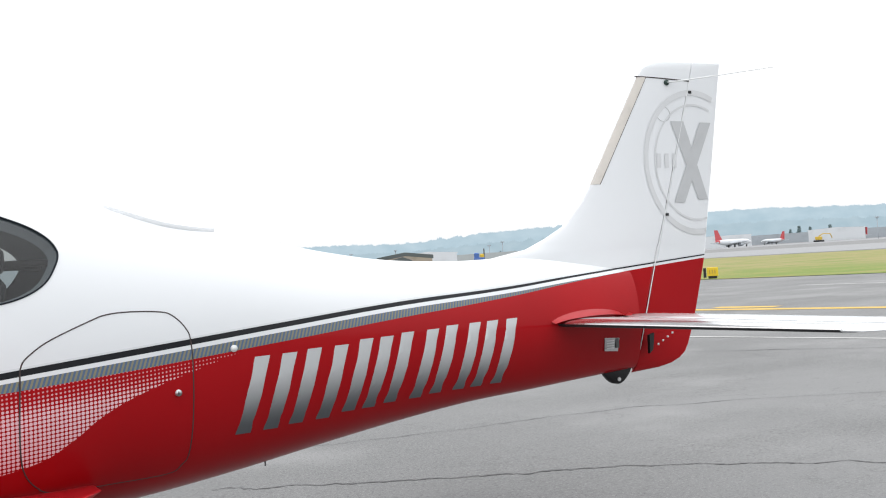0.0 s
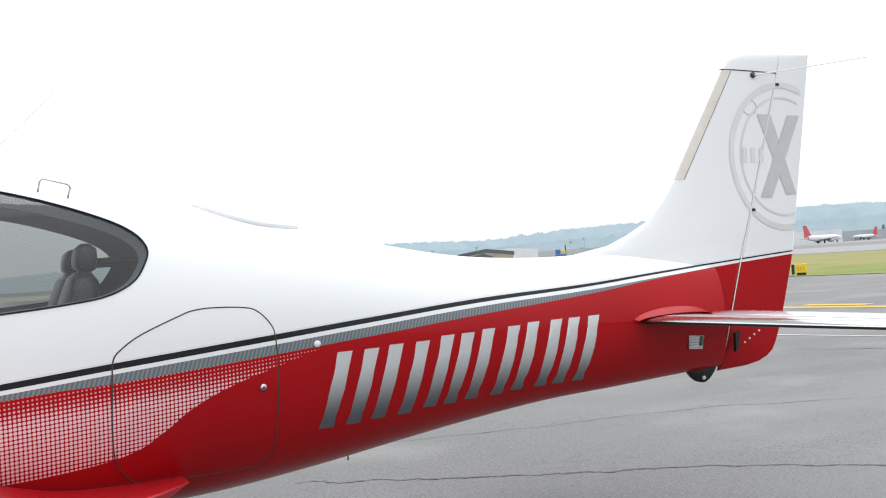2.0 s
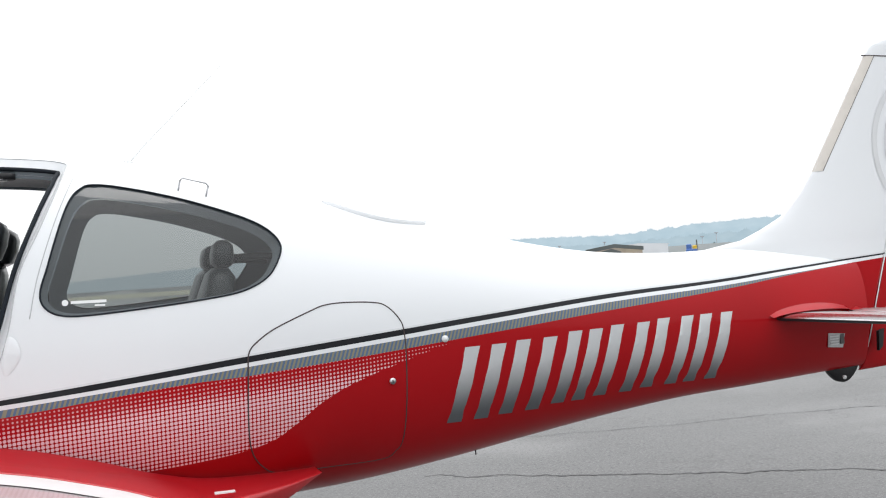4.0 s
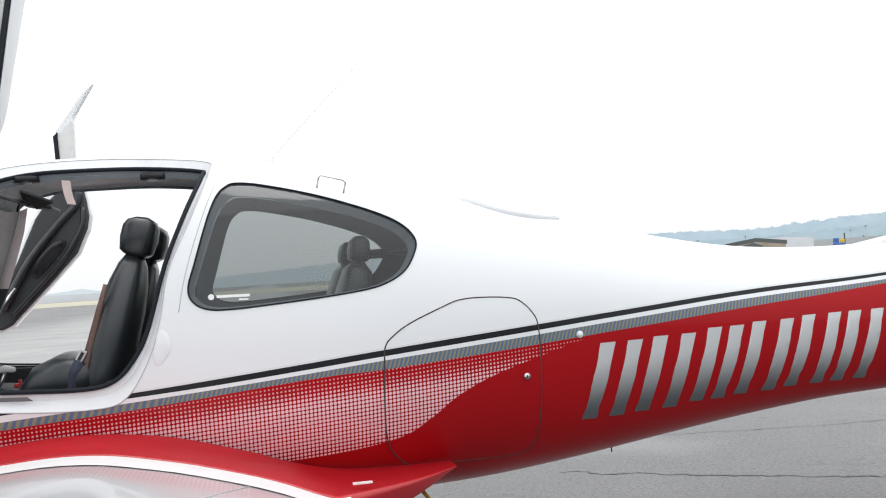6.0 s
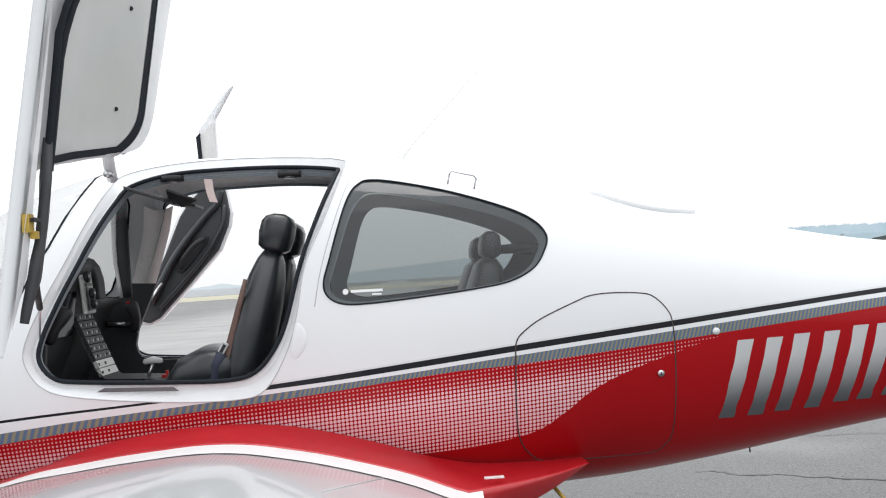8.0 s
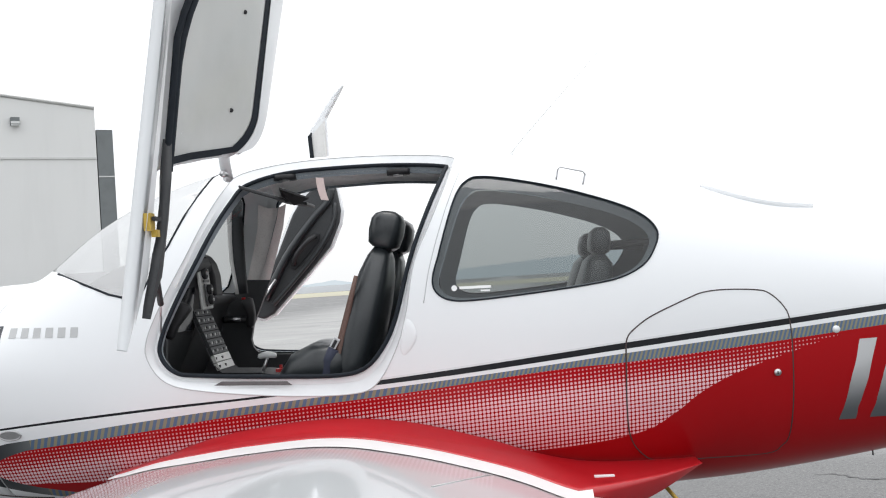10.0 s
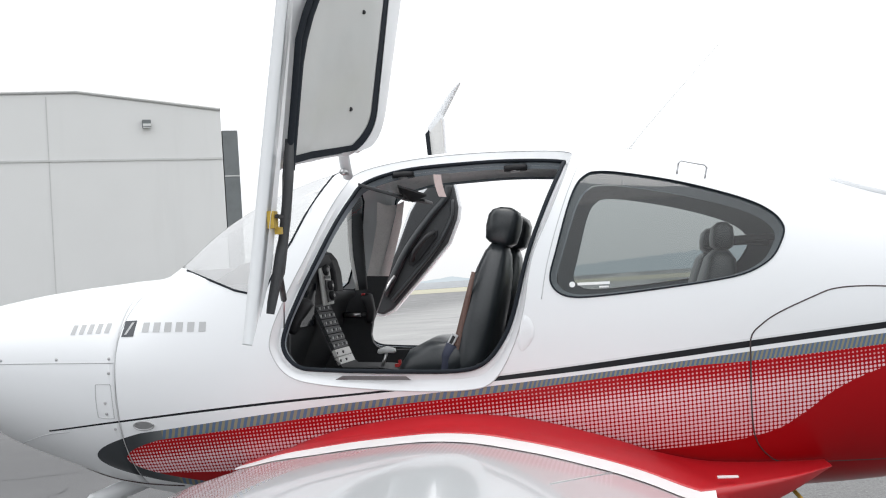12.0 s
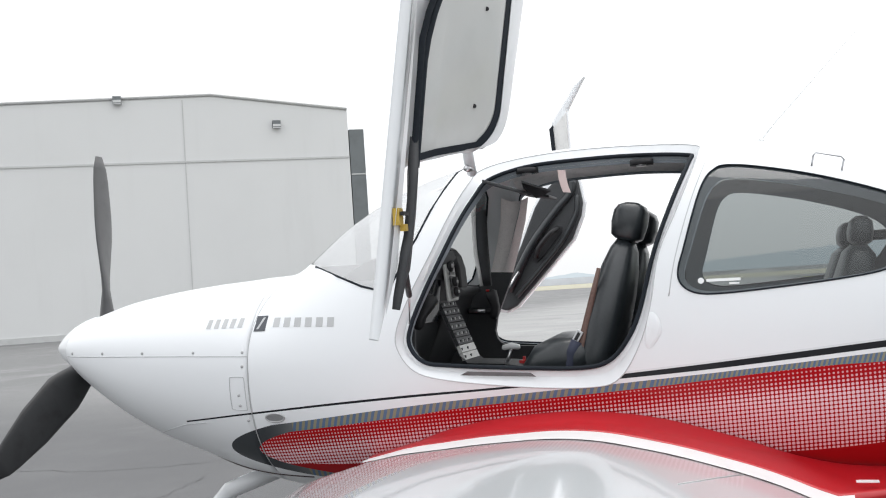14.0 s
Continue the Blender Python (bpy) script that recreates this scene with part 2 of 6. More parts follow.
def boxes(*items):
    bm = bmesh.new()
    for c, s in items:
        box(bm, c, s)
    return bm


def spline(pts, n, closed=False):
    """Points evenly strewn along a smooth curve through pts."""
    p = [Vector(q) for q in pts]
    k, out = len(p), []
    for i in range(k if closed else k - 1):
        a, b = p[i], p[(i + 1) % k]
        a0 = p[i - 1] if (closed or i) else a * 2 - b
        b1 = p[(i + 2) % k] if (closed or i + 2 < k) else b * 2 - a
        for j in range(n):
            t = j / n
            out.append(0.5 * ((2 * a) + (b - a0) * t + (2 * a0 - 5 * a + 4 * b - b1) * t * t + (3 * a - a0 - 3 * b + b1) * t ** 3))
    if not closed:
        out.append(p[-1])
    return out


def tube(path, r, closed=False, sides=8, ends=1.0):
    bm = bmesh.new()
    p = [Vector(q) for q in path]
    k, rings = len(p), []
    up = Vector((0.12, 0.31, 0.94))
    for i in range(k):
        d = (p[(i + 1) % k] - p[i - 1]) if closed or 0 < i < k - 1 else (p[1] - p[0] if i == 0 else p[-1] - p[-2])
        d.normalize()
        a = d.cross(up).normalized()
        b = a.cross(d)
        rr = r if callable(r) is False else r(i / (k - 1))
        rings.append([bm.verts.new(p[i] + (a * math.cos(q) + b * math.sin(q)) * rr) for q in [2 * math.pi * j / sides for j in range(sides)]])
    for i in range(k if closed else k - 1):
        a, b = rings[i], rings[(i + 1) % k]
        for j in range(sides):
            bm.faces.new((a[j], a[(j + 1) % sides], b[(j + 1) % sides], b[j]))
    if not closed:
        bm.faces.new(rings[0]), bm.faces.new(rings[-1])
    return bm


def sheet(rows, close=False, caps=False):
    """A mesh from rows of points; close joins each row's ends."""
    bm = bmesh.new()
    v = [[bm.verts.new(q) for q in r] for r in rows]
    for a, b in zip(v, v[1:]):
        n = len(a)
        for j in range(n if close else n - 1):
            bm.faces.new((a[j], a[(j + 1) % n], b[(j + 1) % n], b[j]))
    if caps:
        bm.faces.new(v[0]), bm.faces.new(v[-1])
    return bm


def prism(outline, shift):
    """A slab from an outline of 3D points and a shift."""
    bm = bmesh.new()
    a = [bm.verts.new(q) for q in outline]
    b = [bm.verts.new(Vector(q) + Vector(shift)) for q in outline]
    n = len(a)
    for i in range(n):
        bm.faces.new((a[i], a[(i + 1) % n], b[(i + 1) % n], b[i]))
    bm.faces.new(a), bm.faces.new(b[::-1])
    return bm


def thicken(ob, t, offset=0.0):
    m = ob.modifiers.new("thickness", "SOLIDIFY")
    m.thickness, m.offset = t, offset
    return ob


def disc(c, r, h, axis="z", n=24):
    bm = bmesh.new()
    rot = {"z": Matrix(), "y": Matrix.Rotation(math.pi / 2, 4, "X"), "x": Matrix.Rotation(math.pi / 2, 4, "Y")}[axis]
    bmesh.ops.create_cone(bm, cap_ends=True, segments=n, radius1=r, radius2=r, depth=h, matrix=Matrix.Translation(c) @ rot)
    return bm


# ---------- the aircraft's skin ----------
# stations: x, crown height, keel height, half-width, height of greatest width, upper and lower fullness
STATIONS = np.array([
    (0.31, 1.545, 1.29, 0.34, 1.42, 2.2, 2.2), (0.38, 1.58, 1.23, 0.39, 1.41, 2.2, 2.2), (0.52, 1.625, 1.12, 0.45, 1.39, 2.2, 2.2),
    (0.75, 1.665, 0.98, 0.51, 1.36, 2.2, 2.2), (1.00, 1.69, 0.88, 0.55, 1.33, 2.2, 2.2), (1.25, 1.705, 0.79, 0.585, 1.31, 2.2, 2.2),
    (1.49, 1.735, 0.73, 0.61, 1.30, 2.1, 2.2), (1.75, 1.935, 0.70, 0.63, 1.30, 1.9, 2.2), (2.00, 2.055, 0.69, 0.645, 1.30, 2.0, 2.3),
    (2.30, 2.135, 0.68, 0.655, 1.30, 2.15, 2.3), (2.65, 2.168, 0.68, 0.66, 1.30, 2.25, 2.3), (3.00, 2.165, 0.68, 0.655, 1.30, 2.25, 2.3),
    (3.50, 2.125, 0.68, 0.635, 1.30, 2.2, 2.3), (4.00, 2.02, 0.69, 0.585, 1.31, 2.2, 2.25),]
    + [(4.35, 1.93, 0.705, 0.535, 1.31, 2.15, 2.2), (4.80, 1.815, 0.752, 0.46, 1.31, 2.1, 2.2), (5.20, 1.71, 0.806, 0.395, 1.30, 2.0, 2.1), (5.60, 1.635, 0.857, 0.33, 1.28, 2.0, 2.0),
       (6.00, 1.605, 0.898, 0.265, 1.26, 2.0, 2.0), (6.40, 1.60, 0.918, 0.205, 1.24, 2.0, 2.0), (6.80, 1.55, 0.94, 0.145, 1.22, 2.0, 2.0),
       (7.10, 1.50, 0.955, 0.09, 1.21, 2.0, 2.0)])
SLOPES = [np.gradient(STATIONS[:, k], STATIONS[:, 0]) for k in range(7)]


def section(x):
    X = STATIONS[:, 0]
    i = int(np.clip(np.searchsorted(X, x) - 1, 0, len(X) - 2))
    h = X[i + 1] - X[i]
    s = (x - X[i]) / h
    a, b, c, d = 2 * s ** 3 - 3 * s ** 2 + 1, (s ** 3 - 2 * s ** 2 + s) * h, -2 * s ** 3 + 3 * s ** 2, (s ** 3 - s ** 2) * h
    return [a * STATIONS[i, k] + b * SLOPES[k][i] + c * STATIONS[i + 1, k] + d * SLOPES[k][i + 1] for k in range(1, 7)]


def skin(x, q, side=-1, inward=0.0):
    """The skin at station x and angle q (0 crown, pi keel); side -1 is the port side."""
    zt, zb, w, zm, nu, nl = section(x)
    n = nu if q <= math.pi / 2 else nl
    c, s = math.cos(q), abs(math.sin(q))
    span = (zt - zm) if c >= 0 else (zm - zb)
    p = Vector((x, side * max(0.0, w - inward) * s ** (2 / n), zm + math.copysign(max(0.0, span - inward) * abs(c) ** (2 / n), c)))
    return p


def angle_of(x, z):
    zt, zb, w, zm, nu, nl = section(x)
    if z >= zm:
        return math.acos(min(1.0, (z - zm) / (zt - zm)) ** (nu / 2))
    return math.pi - math.acos(min(1.0, (zm - z) / (zm - zb)) ** (nl / 2))


def on_skin(x, z, side=-1, out=0.0):
    q = angle_of(x, z)
    p = skin(x, q, side)
    if out:
        a = skin(x + 0.01, angle_of(x + 0.01, z), side) - skin(x - 0.01, angle_of(x - 0.01, z), side)
        b = skin(x, min(math.pi, q + 0.02), side) - skin(x, max(0, q - 0.02), side)
        n = a.cross(b).normalized()
        if n.y * side < 0:
            n = -n
        p = p + n * out
    return p


def smooth_loop(pts, n=5):
    return [(v.x, v.y) for v in spline([(x, z, 0) for x, z in pts], n, True)]


def inside(poly, pts):
    px, py = np.array(poly).T
    X, Y = np.asarray(pts).T
    hit = np.zeros(len(X), bool)
    j = len(px) - 1
    for i in range(len(px)):
        cut = ((py[i] > Y) != (py[j] > Y))
        with np.errstate(divide="ignore", invalid="ignore"):
            hit ^= cut & (X < (px[j] - px[i]) * (Y - py[i]) / (py[j] - py[i]) + px[i])
        j = i
    return hit


QS = 0.75


def flat(loop):
    return [(x, angle_of(x, z) * QS) for x, z in loop]


def mesh_domain(x0, x1, q0, q1, step, loops, keep_inside=None):
    """Triangles over a stretch of (x, angle), cut exactly along loops; holes are left out, or only one loop's inside is kept."""
    nx, nq = max(2, int((x1 - x0) / step)), max(2, int((q1 - q0) * QS / step))
    pts = [(x0 + (x1 - x0) * i / nx, (q0 + (q1 - q0) * j / nq) * QS) for i in range(nx + 1) for j in range(nq + 1)]
    if loops:
        edge = np.array([p for lp in loops for p in lp])
        P = np.array(pts)
        far = np.ones(len(P), bool)
        for a in edge:
            far &= ((P - a) ** 2).sum(1) > (step * 0.35) ** 2
        pts = [p for p, f in zip(pts, far) if f]
    verts, edges = [Vector(p) for p in pts], []
    for lp in loops:
        k = len(verts)
        verts += [Vector(p) for p in lp]
        edges += [(k + i, k + (i + 1) % len(lp)) for i in range(len(lp))]
    v, _, f, *_ = geometry.delaunay_2d_cdt(verts, edges, [], 0, 1e-6)
    mid = np.array([np.mean([v[i] for i in t], axis=0) for t in f])
    if keep_inside is not None:
        ok = inside(keep_inside, mid)
    else:
        ok = np.ones(len(f), bool)
        for lp in loops:
            ok &= ~inside(lp, mid)
    ok &= mid[:, 1] > -1e-4
    return [tuple(p) for p in v], [tuple(t) for t, k in zip(f, ok) if k]


def lift(dom, side, inward=0.0, out=0.0):
    v, f = dom
    used = sorted({i for t in f for i in t})
    idx = {o: n for n, o in enumerate(used)}
    if out:
        co = [on_skin_q(v[i][0], v[i][1] / QS, side, out) for i in used]
    else:
        co = [skin(v[i][0], min(math.pi, max(0.0, v[i][1] / QS)), side, inward) for i in used]
    fc = [tuple(idx[i] for i in t) for t in f]
    if side < 0:
        fc = [t[::-1] for t in fc]
    return co, [], fc


def on_skin_q(x, q, side, out):
    p = skin(x, q, side)
    a = skin(x + 0.01, q, side) - skin(x - 0.01, q, side)
    b = skin(x, min(math.pi, q + 0.03), side) - skin(x, max(0.0, q - 0.03), side)
    n = a.cross(b).normalized()
    return p + (n if n.y * side >= 0 else -n) * out


def patch(name, loop, material, parent, side=-1, out=0.002, step=0.03, label=""):
    """A piece of the skin inside a loop of (x, z), a little proud of it."""
    lp = flat(loop)
    xs, qs = [p[0] for p in lp], [p[1] / QS for p in lp]
    dom = mesh_domain(min(xs) - 1e-3, max(xs) + 1e-3, max(0, min(qs) - 1e-3), max(qs) + 1e-3, step, [lp], lp)
    return part(name, lift(dom, side, 0, out), material, parent, label)


def ribbon(loop_a, loop_b, side=-1, in_a=0.0, in_b=0.0):
    """A band between two loops of (x, z), each sunk below the skin by a depth."""
    n = len(loop_a)
    rows = [[on_skin(*loop_a[i % n], side, -in_a), on_skin(*loop_b[i % n], side, -in_b)] for i in range(n + 1)]
    return sheet(rows)


FRAME = smooth_loop([(3.273, 2.110), (3.294, 2.057), (3.22, 1.856), (3.141, 1.676), (3.102, 1.489), (3.053, 1.348), (2.973, 1.229), (2.868, 1.199),
                     (2.621, 1.208), (2.315, 1.244), (2.175, 1.285), (2.108, 1.372), (2.107, 1.454), (2.167, 1.594), (2.244, 1.747), (2.302, 1.885),
                     (2.361, 2.022), (2.405, 2.094), (2.578, 2.132), (2.82, 2.142), (3.045, 2.135)])
OPENING = smooth_loop([(3.250, 2.090), (3.262, 2.060), (3.20, 1.90), (3.125, 1.70), (3.062, 1.480), (3.010, 1.371), (2.936, 1.293), (2.831, 1.270),
                       (2.600, 1.280), (2.315, 1.300), (2.205, 1.320), (2.150, 1.389), (2.160, 1.470), (2.215, 1.600), (2.285, 1.750), (2.342, 1.880),
                       (2.395, 1.990), (2.440, 2.062), (2.589, 2.108), (2.82, 2.116), (3.045, 2.112)])
WINDOW = smooth_loop([(3.392, 2.001), (3.498, 1.988), (3.71, 1.934), (3.923, 1.857), (4.029, 1.797), (4.073, 1.732), (4.051, 1.666), (4.003, 1.608),
                      (3.912, 1.566), (3.781, 1.546), (3.573, 1.529), (3.372, 1.518), (3.275, 1.523), (3.222, 1.553), (3.207, 1.605), (3.233, 1.695),
                      (3.287, 1.872), (3.319, 1.949), (3.35, 1.985)])
SHIELD = [(1.50, 1.742), (1.58, 1.748), (1.669, 1.730), (1.818, 1.679), (1.94, 1.632), (2.04, 1.606), (2.085, 1.64), (2.173, 1.813), (2.214, 1.916),
          (2.258, 2.024), (2.274, 2.094), (2.268, 2.127)]
HATCH = smooth_loop([(3.907, 1.262), (3.915, 1.336), (3.952, 1.376), (4.022, 1.418), (4.161, 1.472), (4.219, 1.489), (4.299, 1.493), (4.412, 1.485),
                     (4.468, 1.468), (4.519, 1.414), (4.537, 1.353), (4.538, 1.187), (4.532, 0.933), (4.506, 0.871), (4.451, 0.840), (4.236, 0.842),
                     (4.026, 0.850), (3.956, 0.886), (3.910, 0.963), (3.90, 1.089)])

M_REVEAL = plain("blue_grey_window_surround", (0.22, 0.25, 0.275), 0.6)
plane = thing("light_aircraft", "white and red single-engine light aircraft with both cabin doors open", "aircraft")
shield_loop = [(x, angle_of(x, z) * QS) for x, z in SHIELD]
shield_loop = [(1.50, -0.02)] + shield_loop[1:-1] + [(2.268, -0.02)]


def shell_rows(side):
    loops = [flat(FRAME), flat(WINDOW), shield_loop]
    return lift(mesh_domain(1.422, 7.10, 0.0, math.pi, 0.032, loops), side)


hull = shell_rows(-1)
hull_r = shell_rows(1)
k = len(hull[0])
part("fuselage", (hull[0] + hull_r[0], [], hull[2] + [tuple(i + k for i in t) for t in hull_r[2]]), M_SCHEME, plane, "white fuselage with red belly, dotted fade and black pinstripe")
# cowling ahead of the firewall seam
cowl = [[skin(0.325 + 1.093 * (i / 40) ** 1.25, math.pi * j / 36, s) for s, js in ((-1, range(0, 37)), (1, range(35, 0, -1))) for j in js] for i in range(41)]
nose = [[Vector((0.325 - 0.015 * math.sin(a), p.y * math.cos(a) ** 0.5, 1.42 + (p.z - 1.42) * math.cos(a) ** 0.5)) for p in cowl[0]] for a in (1.2, 0.9, 0.5, 0.2)]
part("engine_cowling", sheet(nose + cowl, True, True), M_SCHEME, plane, "white two-piece engine cowling")

for side in (-1, 1):
    part("door_frame", ribbon(FRAME, [(a * 0.45 + c * 0.55, b * 0.45 + d * 0.55) for (a, b), (c, d) in zip(FRAME, OPENING)], side, 0.0, 0.028), M_JAMB, plane, "stepped white door jamb")
    part("door_sill", ribbon([(a * 0.45 + c * 0.55, b * 0.45 + d * 0.55) for (a, b), (c, d) in zip(FRAME, OPENING)], OPENING, side, 0.028, 0.030), M_JAMB, plane)
    part("door_seal", tube([on_skin(x, z, side, -0.024) for x, z in OPENING], 0.0085, True), M_SEAL, plane, "black rubber door seal")
    part("inner_frame", ribbon(OPENING, OPENING, side, 0.030, 0.060), M_REVEAL, plane)
    w = patch("rear_window", WINDOW, M_TINT if side < 0 else M_TINT_FAR, plane, side, -0.003, 0.05, "smoked rear side window")
    w.visible_shadow = False
    part("window_seal", tube([on_skin(x, z, side, 0.001) for x, z in WINDOW], 0.0035, True, 6), M_SEAL, w)
    part("window_reveal", ribbon(WINDOW, [(3.63 + (x - 3.63) * 0.95, 1.74 + (z - 1.74) * 0.93) for x, z in WINDOW], side, 0.004, 0.045), M_REVEAL, w)
    sd = mesh_domain(1.45, 2.30, 0.0, 1.6, 0.03, [shield_loop], shield_loop)
    ws = part("windshield", lift(sd, side), M_CLEAR, plane, "clear curved acrylic windshield")
    ws.visible_shadow = False
    part("windshield_trim", tube([on_skin(x, z, side, 0.001) for x, z in SHIELD[2:]], 0.005, False, 6), M_SEAL, ws)

# lining of the cabin
def lining(side):
    loops = [flat(OPENING), [(3.63 + (x - 3.63) * 0.95, angle_of(x, 1.74 + (z - 1.74) * 0.93) * QS) for x, z in WINDOW]]
    v, f = mesh_domain(2.12, 4.25, 0.0, 2.3, 0.05, loops)
    mid = [np.mean([v[i] for i in t], axis=0) for t in f]
    f = [t for t, m in zip(f, mid) if not (m[0] < 2.43 and 0.25 < m[1] / QS < 1.2)]
    return lift((v, f), side, 0.045)


def lining_paint():
    s = Shader("cabin_lining", 0.75)
    s.layer((0.035, 0.036, 0.039))
    s.layer((0.31, 0.355, 0.39), s.x.gt(3.15) * s.z.gt(1.5))
    s.layer((0.78, 0.775, 0.77), s.z.ramp(1.92, 1.95))
    s.layer((0.02, 0.02, 0.022), s.noise(40, 4).ramp(0.5, 0.7) * 0.12)
    return s.done()


M_LINING = lining_paint()
for side in (-1, 1):
    part("cabin_lining", lining(side), M_LINING, plane, "grey headliner over charcoal side trim")
part("cabin_floor", boxes(((2.85, 0, 0.97), (2.0, 0.84, 0.03))), M_TRIM, plane, smooth=False)
part("bulkhead", sheet([[skin(4.25, math.pi * j / 30, s, 0.04) for s, js in ((-1, range(0, 31)), (1, range(29, 0, -1))) for j in js],
                        [Vector((4.25, 0, 1.4))] * 60], True), M_TRIM, plane)

# baggage door, its groove and lock
bag = patch("baggage_door", HATCH, M_SCHEME, plane, -1, 0.0015, 0.03, "hinged baggage door with a thin dark gap round it")
part("gap", tube([on_skin(x, z, -1, 0.0008) for x, z in HATCH], 0.0028, True, 6), M_GROOVE, bag)
lk = on_skin(4.475, 1.170, -1, 0.004)
part("lock", disc(lk, 0.013, 0.012, "y"), M_METAL, bag, "round chrome lock")
part("lock_slot", boxes((lk + Vector((0, -0.007, 0)), (0.004, 0.003, 0.012))), M_BLACK, bag)
part("round_cap", disc(on_skin(4.713, 1.315, -1, 0.002), 0.014, 0.008, "y"), M_STRIPEW, plane, "small white round cap")

# grey ring draws in the faint shading along the door frame's edge
part("frame_edge_shade", tube([on_skin(x, z, -1, 0.0) for x, z in FRAME], 0.0022, True, 6), M_MARK, plane)
# seams, screws and access panel of the cowling
def seam(pts, r=0.0022, name="panel_seam", mat=None, n=6):
    return part(name, tube([on_skin(v.x, v.y, -1, 0.0006) for v in spline([(x, z, 0) for x, z in pts], n)], r, False, 6), mat or M_MARK, plane)


seam([(1.420, 0.86), (1.418, 1.0), (1.416, 1.15), (1.418, 1.30), (1.422, 1.42), (1.430, 1.52), (1.446, 1.60), (1.462, 1.66), (1.474, 1.70)], 0.0018)
# door post crease, drawn as a thin grey line
seam([(3.325, 2.03), (3.262, 1.86), (3.20, 1.66), (3.17, 1.52)], 0.0018)
seam([(0.34, 1.398), (0.7, 1.392), (1.05, 1.383), (1.415, 1.371)], 0.0017)
seam([(1.395, 1.285), (1.335, 1.287), (1.325, 1.27), (1.322, 1.165), (1.33, 1.15), (1.39, 1.145), (1.398, 1.16), (1.398, 1.27), (1.392, 1.285)], 0.0016)
for x, z in [(0.40, 1.412), (0.62, 1.408), (0.86, 1.402), (1.14, 1.395), (1.392, 1.388), (1.392, 1.33), (1.392, 1.10), (1.365, 1.165), (1.365, 1.21)]:
    part("screw", disc(on_skin(x, z, -1, 0.001), 0.006, 0.003, "y", 12), M_EMBLEM, plane)
nacaz = [(1.527 + 0.045 * math.cos(a), 1.112 + 0.018 * math.sin(a)) for a in [2 * math.pi * i / 20 for i in range(20)]]
vent = patch("fuel_drain_badge", nacaz, M_METAL, plane, -1, 0.003, 0.02, "oval metal badge")
part("badge_rim", tube([on_skin(x, z, -1, 0.003) for x, z in nacaz], 0.003, True, 6), M_EMBLEM, vent)

seam([(0.80, 1.02), (1.02, 1.075), (1.16, 1.09)], 0.0016)
seam([(0.98, 0.905), (1.15, 0.865), (1.35, 0.84), (1.60, 0.83)], 0.004, "cowl_outlet_lip", M_GROOVE)
lamp_loop = [(0.60 + 0.035 * math.cos(a), 1.085 + 0.016 * math.sin(a)) for a in [2 * math.pi * i / 16 for i in range(16)]]
patch("landing_light", lamp_loop, M_STRIPEW, plane, -1, 0.004, 0.02, "small bright landing light under the nose")

# lettering becomes bars; registration: two slanted strokes for each sign
for x0, x1, lift_z in [(4.722, 4.915, 0.0), (4.965, 5.165, 0.006), (5.225, 5.40, 0.020), (5.445, 5.655, 0.028), (5.70, 5.905, 0.036), (5.945, 6.135, 0.036)]:
    for a, b in ((x0, x0 + 0.068), (x1 - 0.068, x1)):
        z0, z1 = 0.962 + lift_z, 1.272 + lift_z
        lp = [(a, z0), (b, z0 - 0.002), ((b + a) / 2 + 0.034 + 0.04, (z0 + z1) / 2), (b + 0.08, z1), (a + 0.08, z1), (a + 0.04, (z0 + z1) / 2)]
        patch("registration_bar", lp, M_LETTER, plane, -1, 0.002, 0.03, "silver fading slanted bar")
for i in range(5):
    a = 1.188 + i * 0.040
    patch("model_bar", [(a, 1.493), (a + 0.022, 1.492), (a + 0.026, 1.530), (a + 0.004, 1.531)], M_EMBLEM, plane, -1, 0.0015, 0.03)
for i in range(6):
    a = 1.528 + i * 0.053
    patch("name_bar", [(a, 1.487 - 0.002 * i), (a + 0.032, 1.486 - 0.002 * i), (a + 0.032, 1.524 - 0.002 * i), (a, 1.525 - 0.002 * i)], M_EMBLEM, plane, -1, 0.0015, 0.03)
em = patch("shield_emblem", [(1.435, 1.472), (1.492, 1.472), (1.492, 1.535), (1.435, 1.535)], plain("emblem_blue_grey", (0.05, 0.055, 0.065), 0.4), plane, -1, 0.002, 0.03, "dark square shield emblem")
patch("emblem_sweep", [(1.447, 1.48), (1.458, 1.48), (1.482, 1.527), (1.470, 1.527)], M_EMBLEM, em, -1, 0.003, 0.03)
patch("window_decal_dot", [(3.287 + 0.011 * math.cos(a), 1.567 + 0.011 * math.sin(a)) for a in [2 * math.pi * i / 14 for i in range(14)]], M_STRIPEW, plane, -1, 0.001, 0.03)
patch("window_decal_bar", [(3.306, 1.562), (3.425, 1.560), (3.425, 1.570), (3.306, 1.572)], M_STRIPEW, plane, -1, 0.001, 0.03)
patch("window_decal_bar", [(3.385, 1.549), (3.42, 1.548), (3.42, 1.554), (3.385, 1.555)], M_STRIPEW, plane, -1, 0.001, 0.03)
patch("sill_plate", [(2.36, 1.262), (2.66, 1.246), (2.64, 1.262), (2.39, 1.276)], M_PANEL, plane, -1, -0.006, 0.03, "grey sill plate")

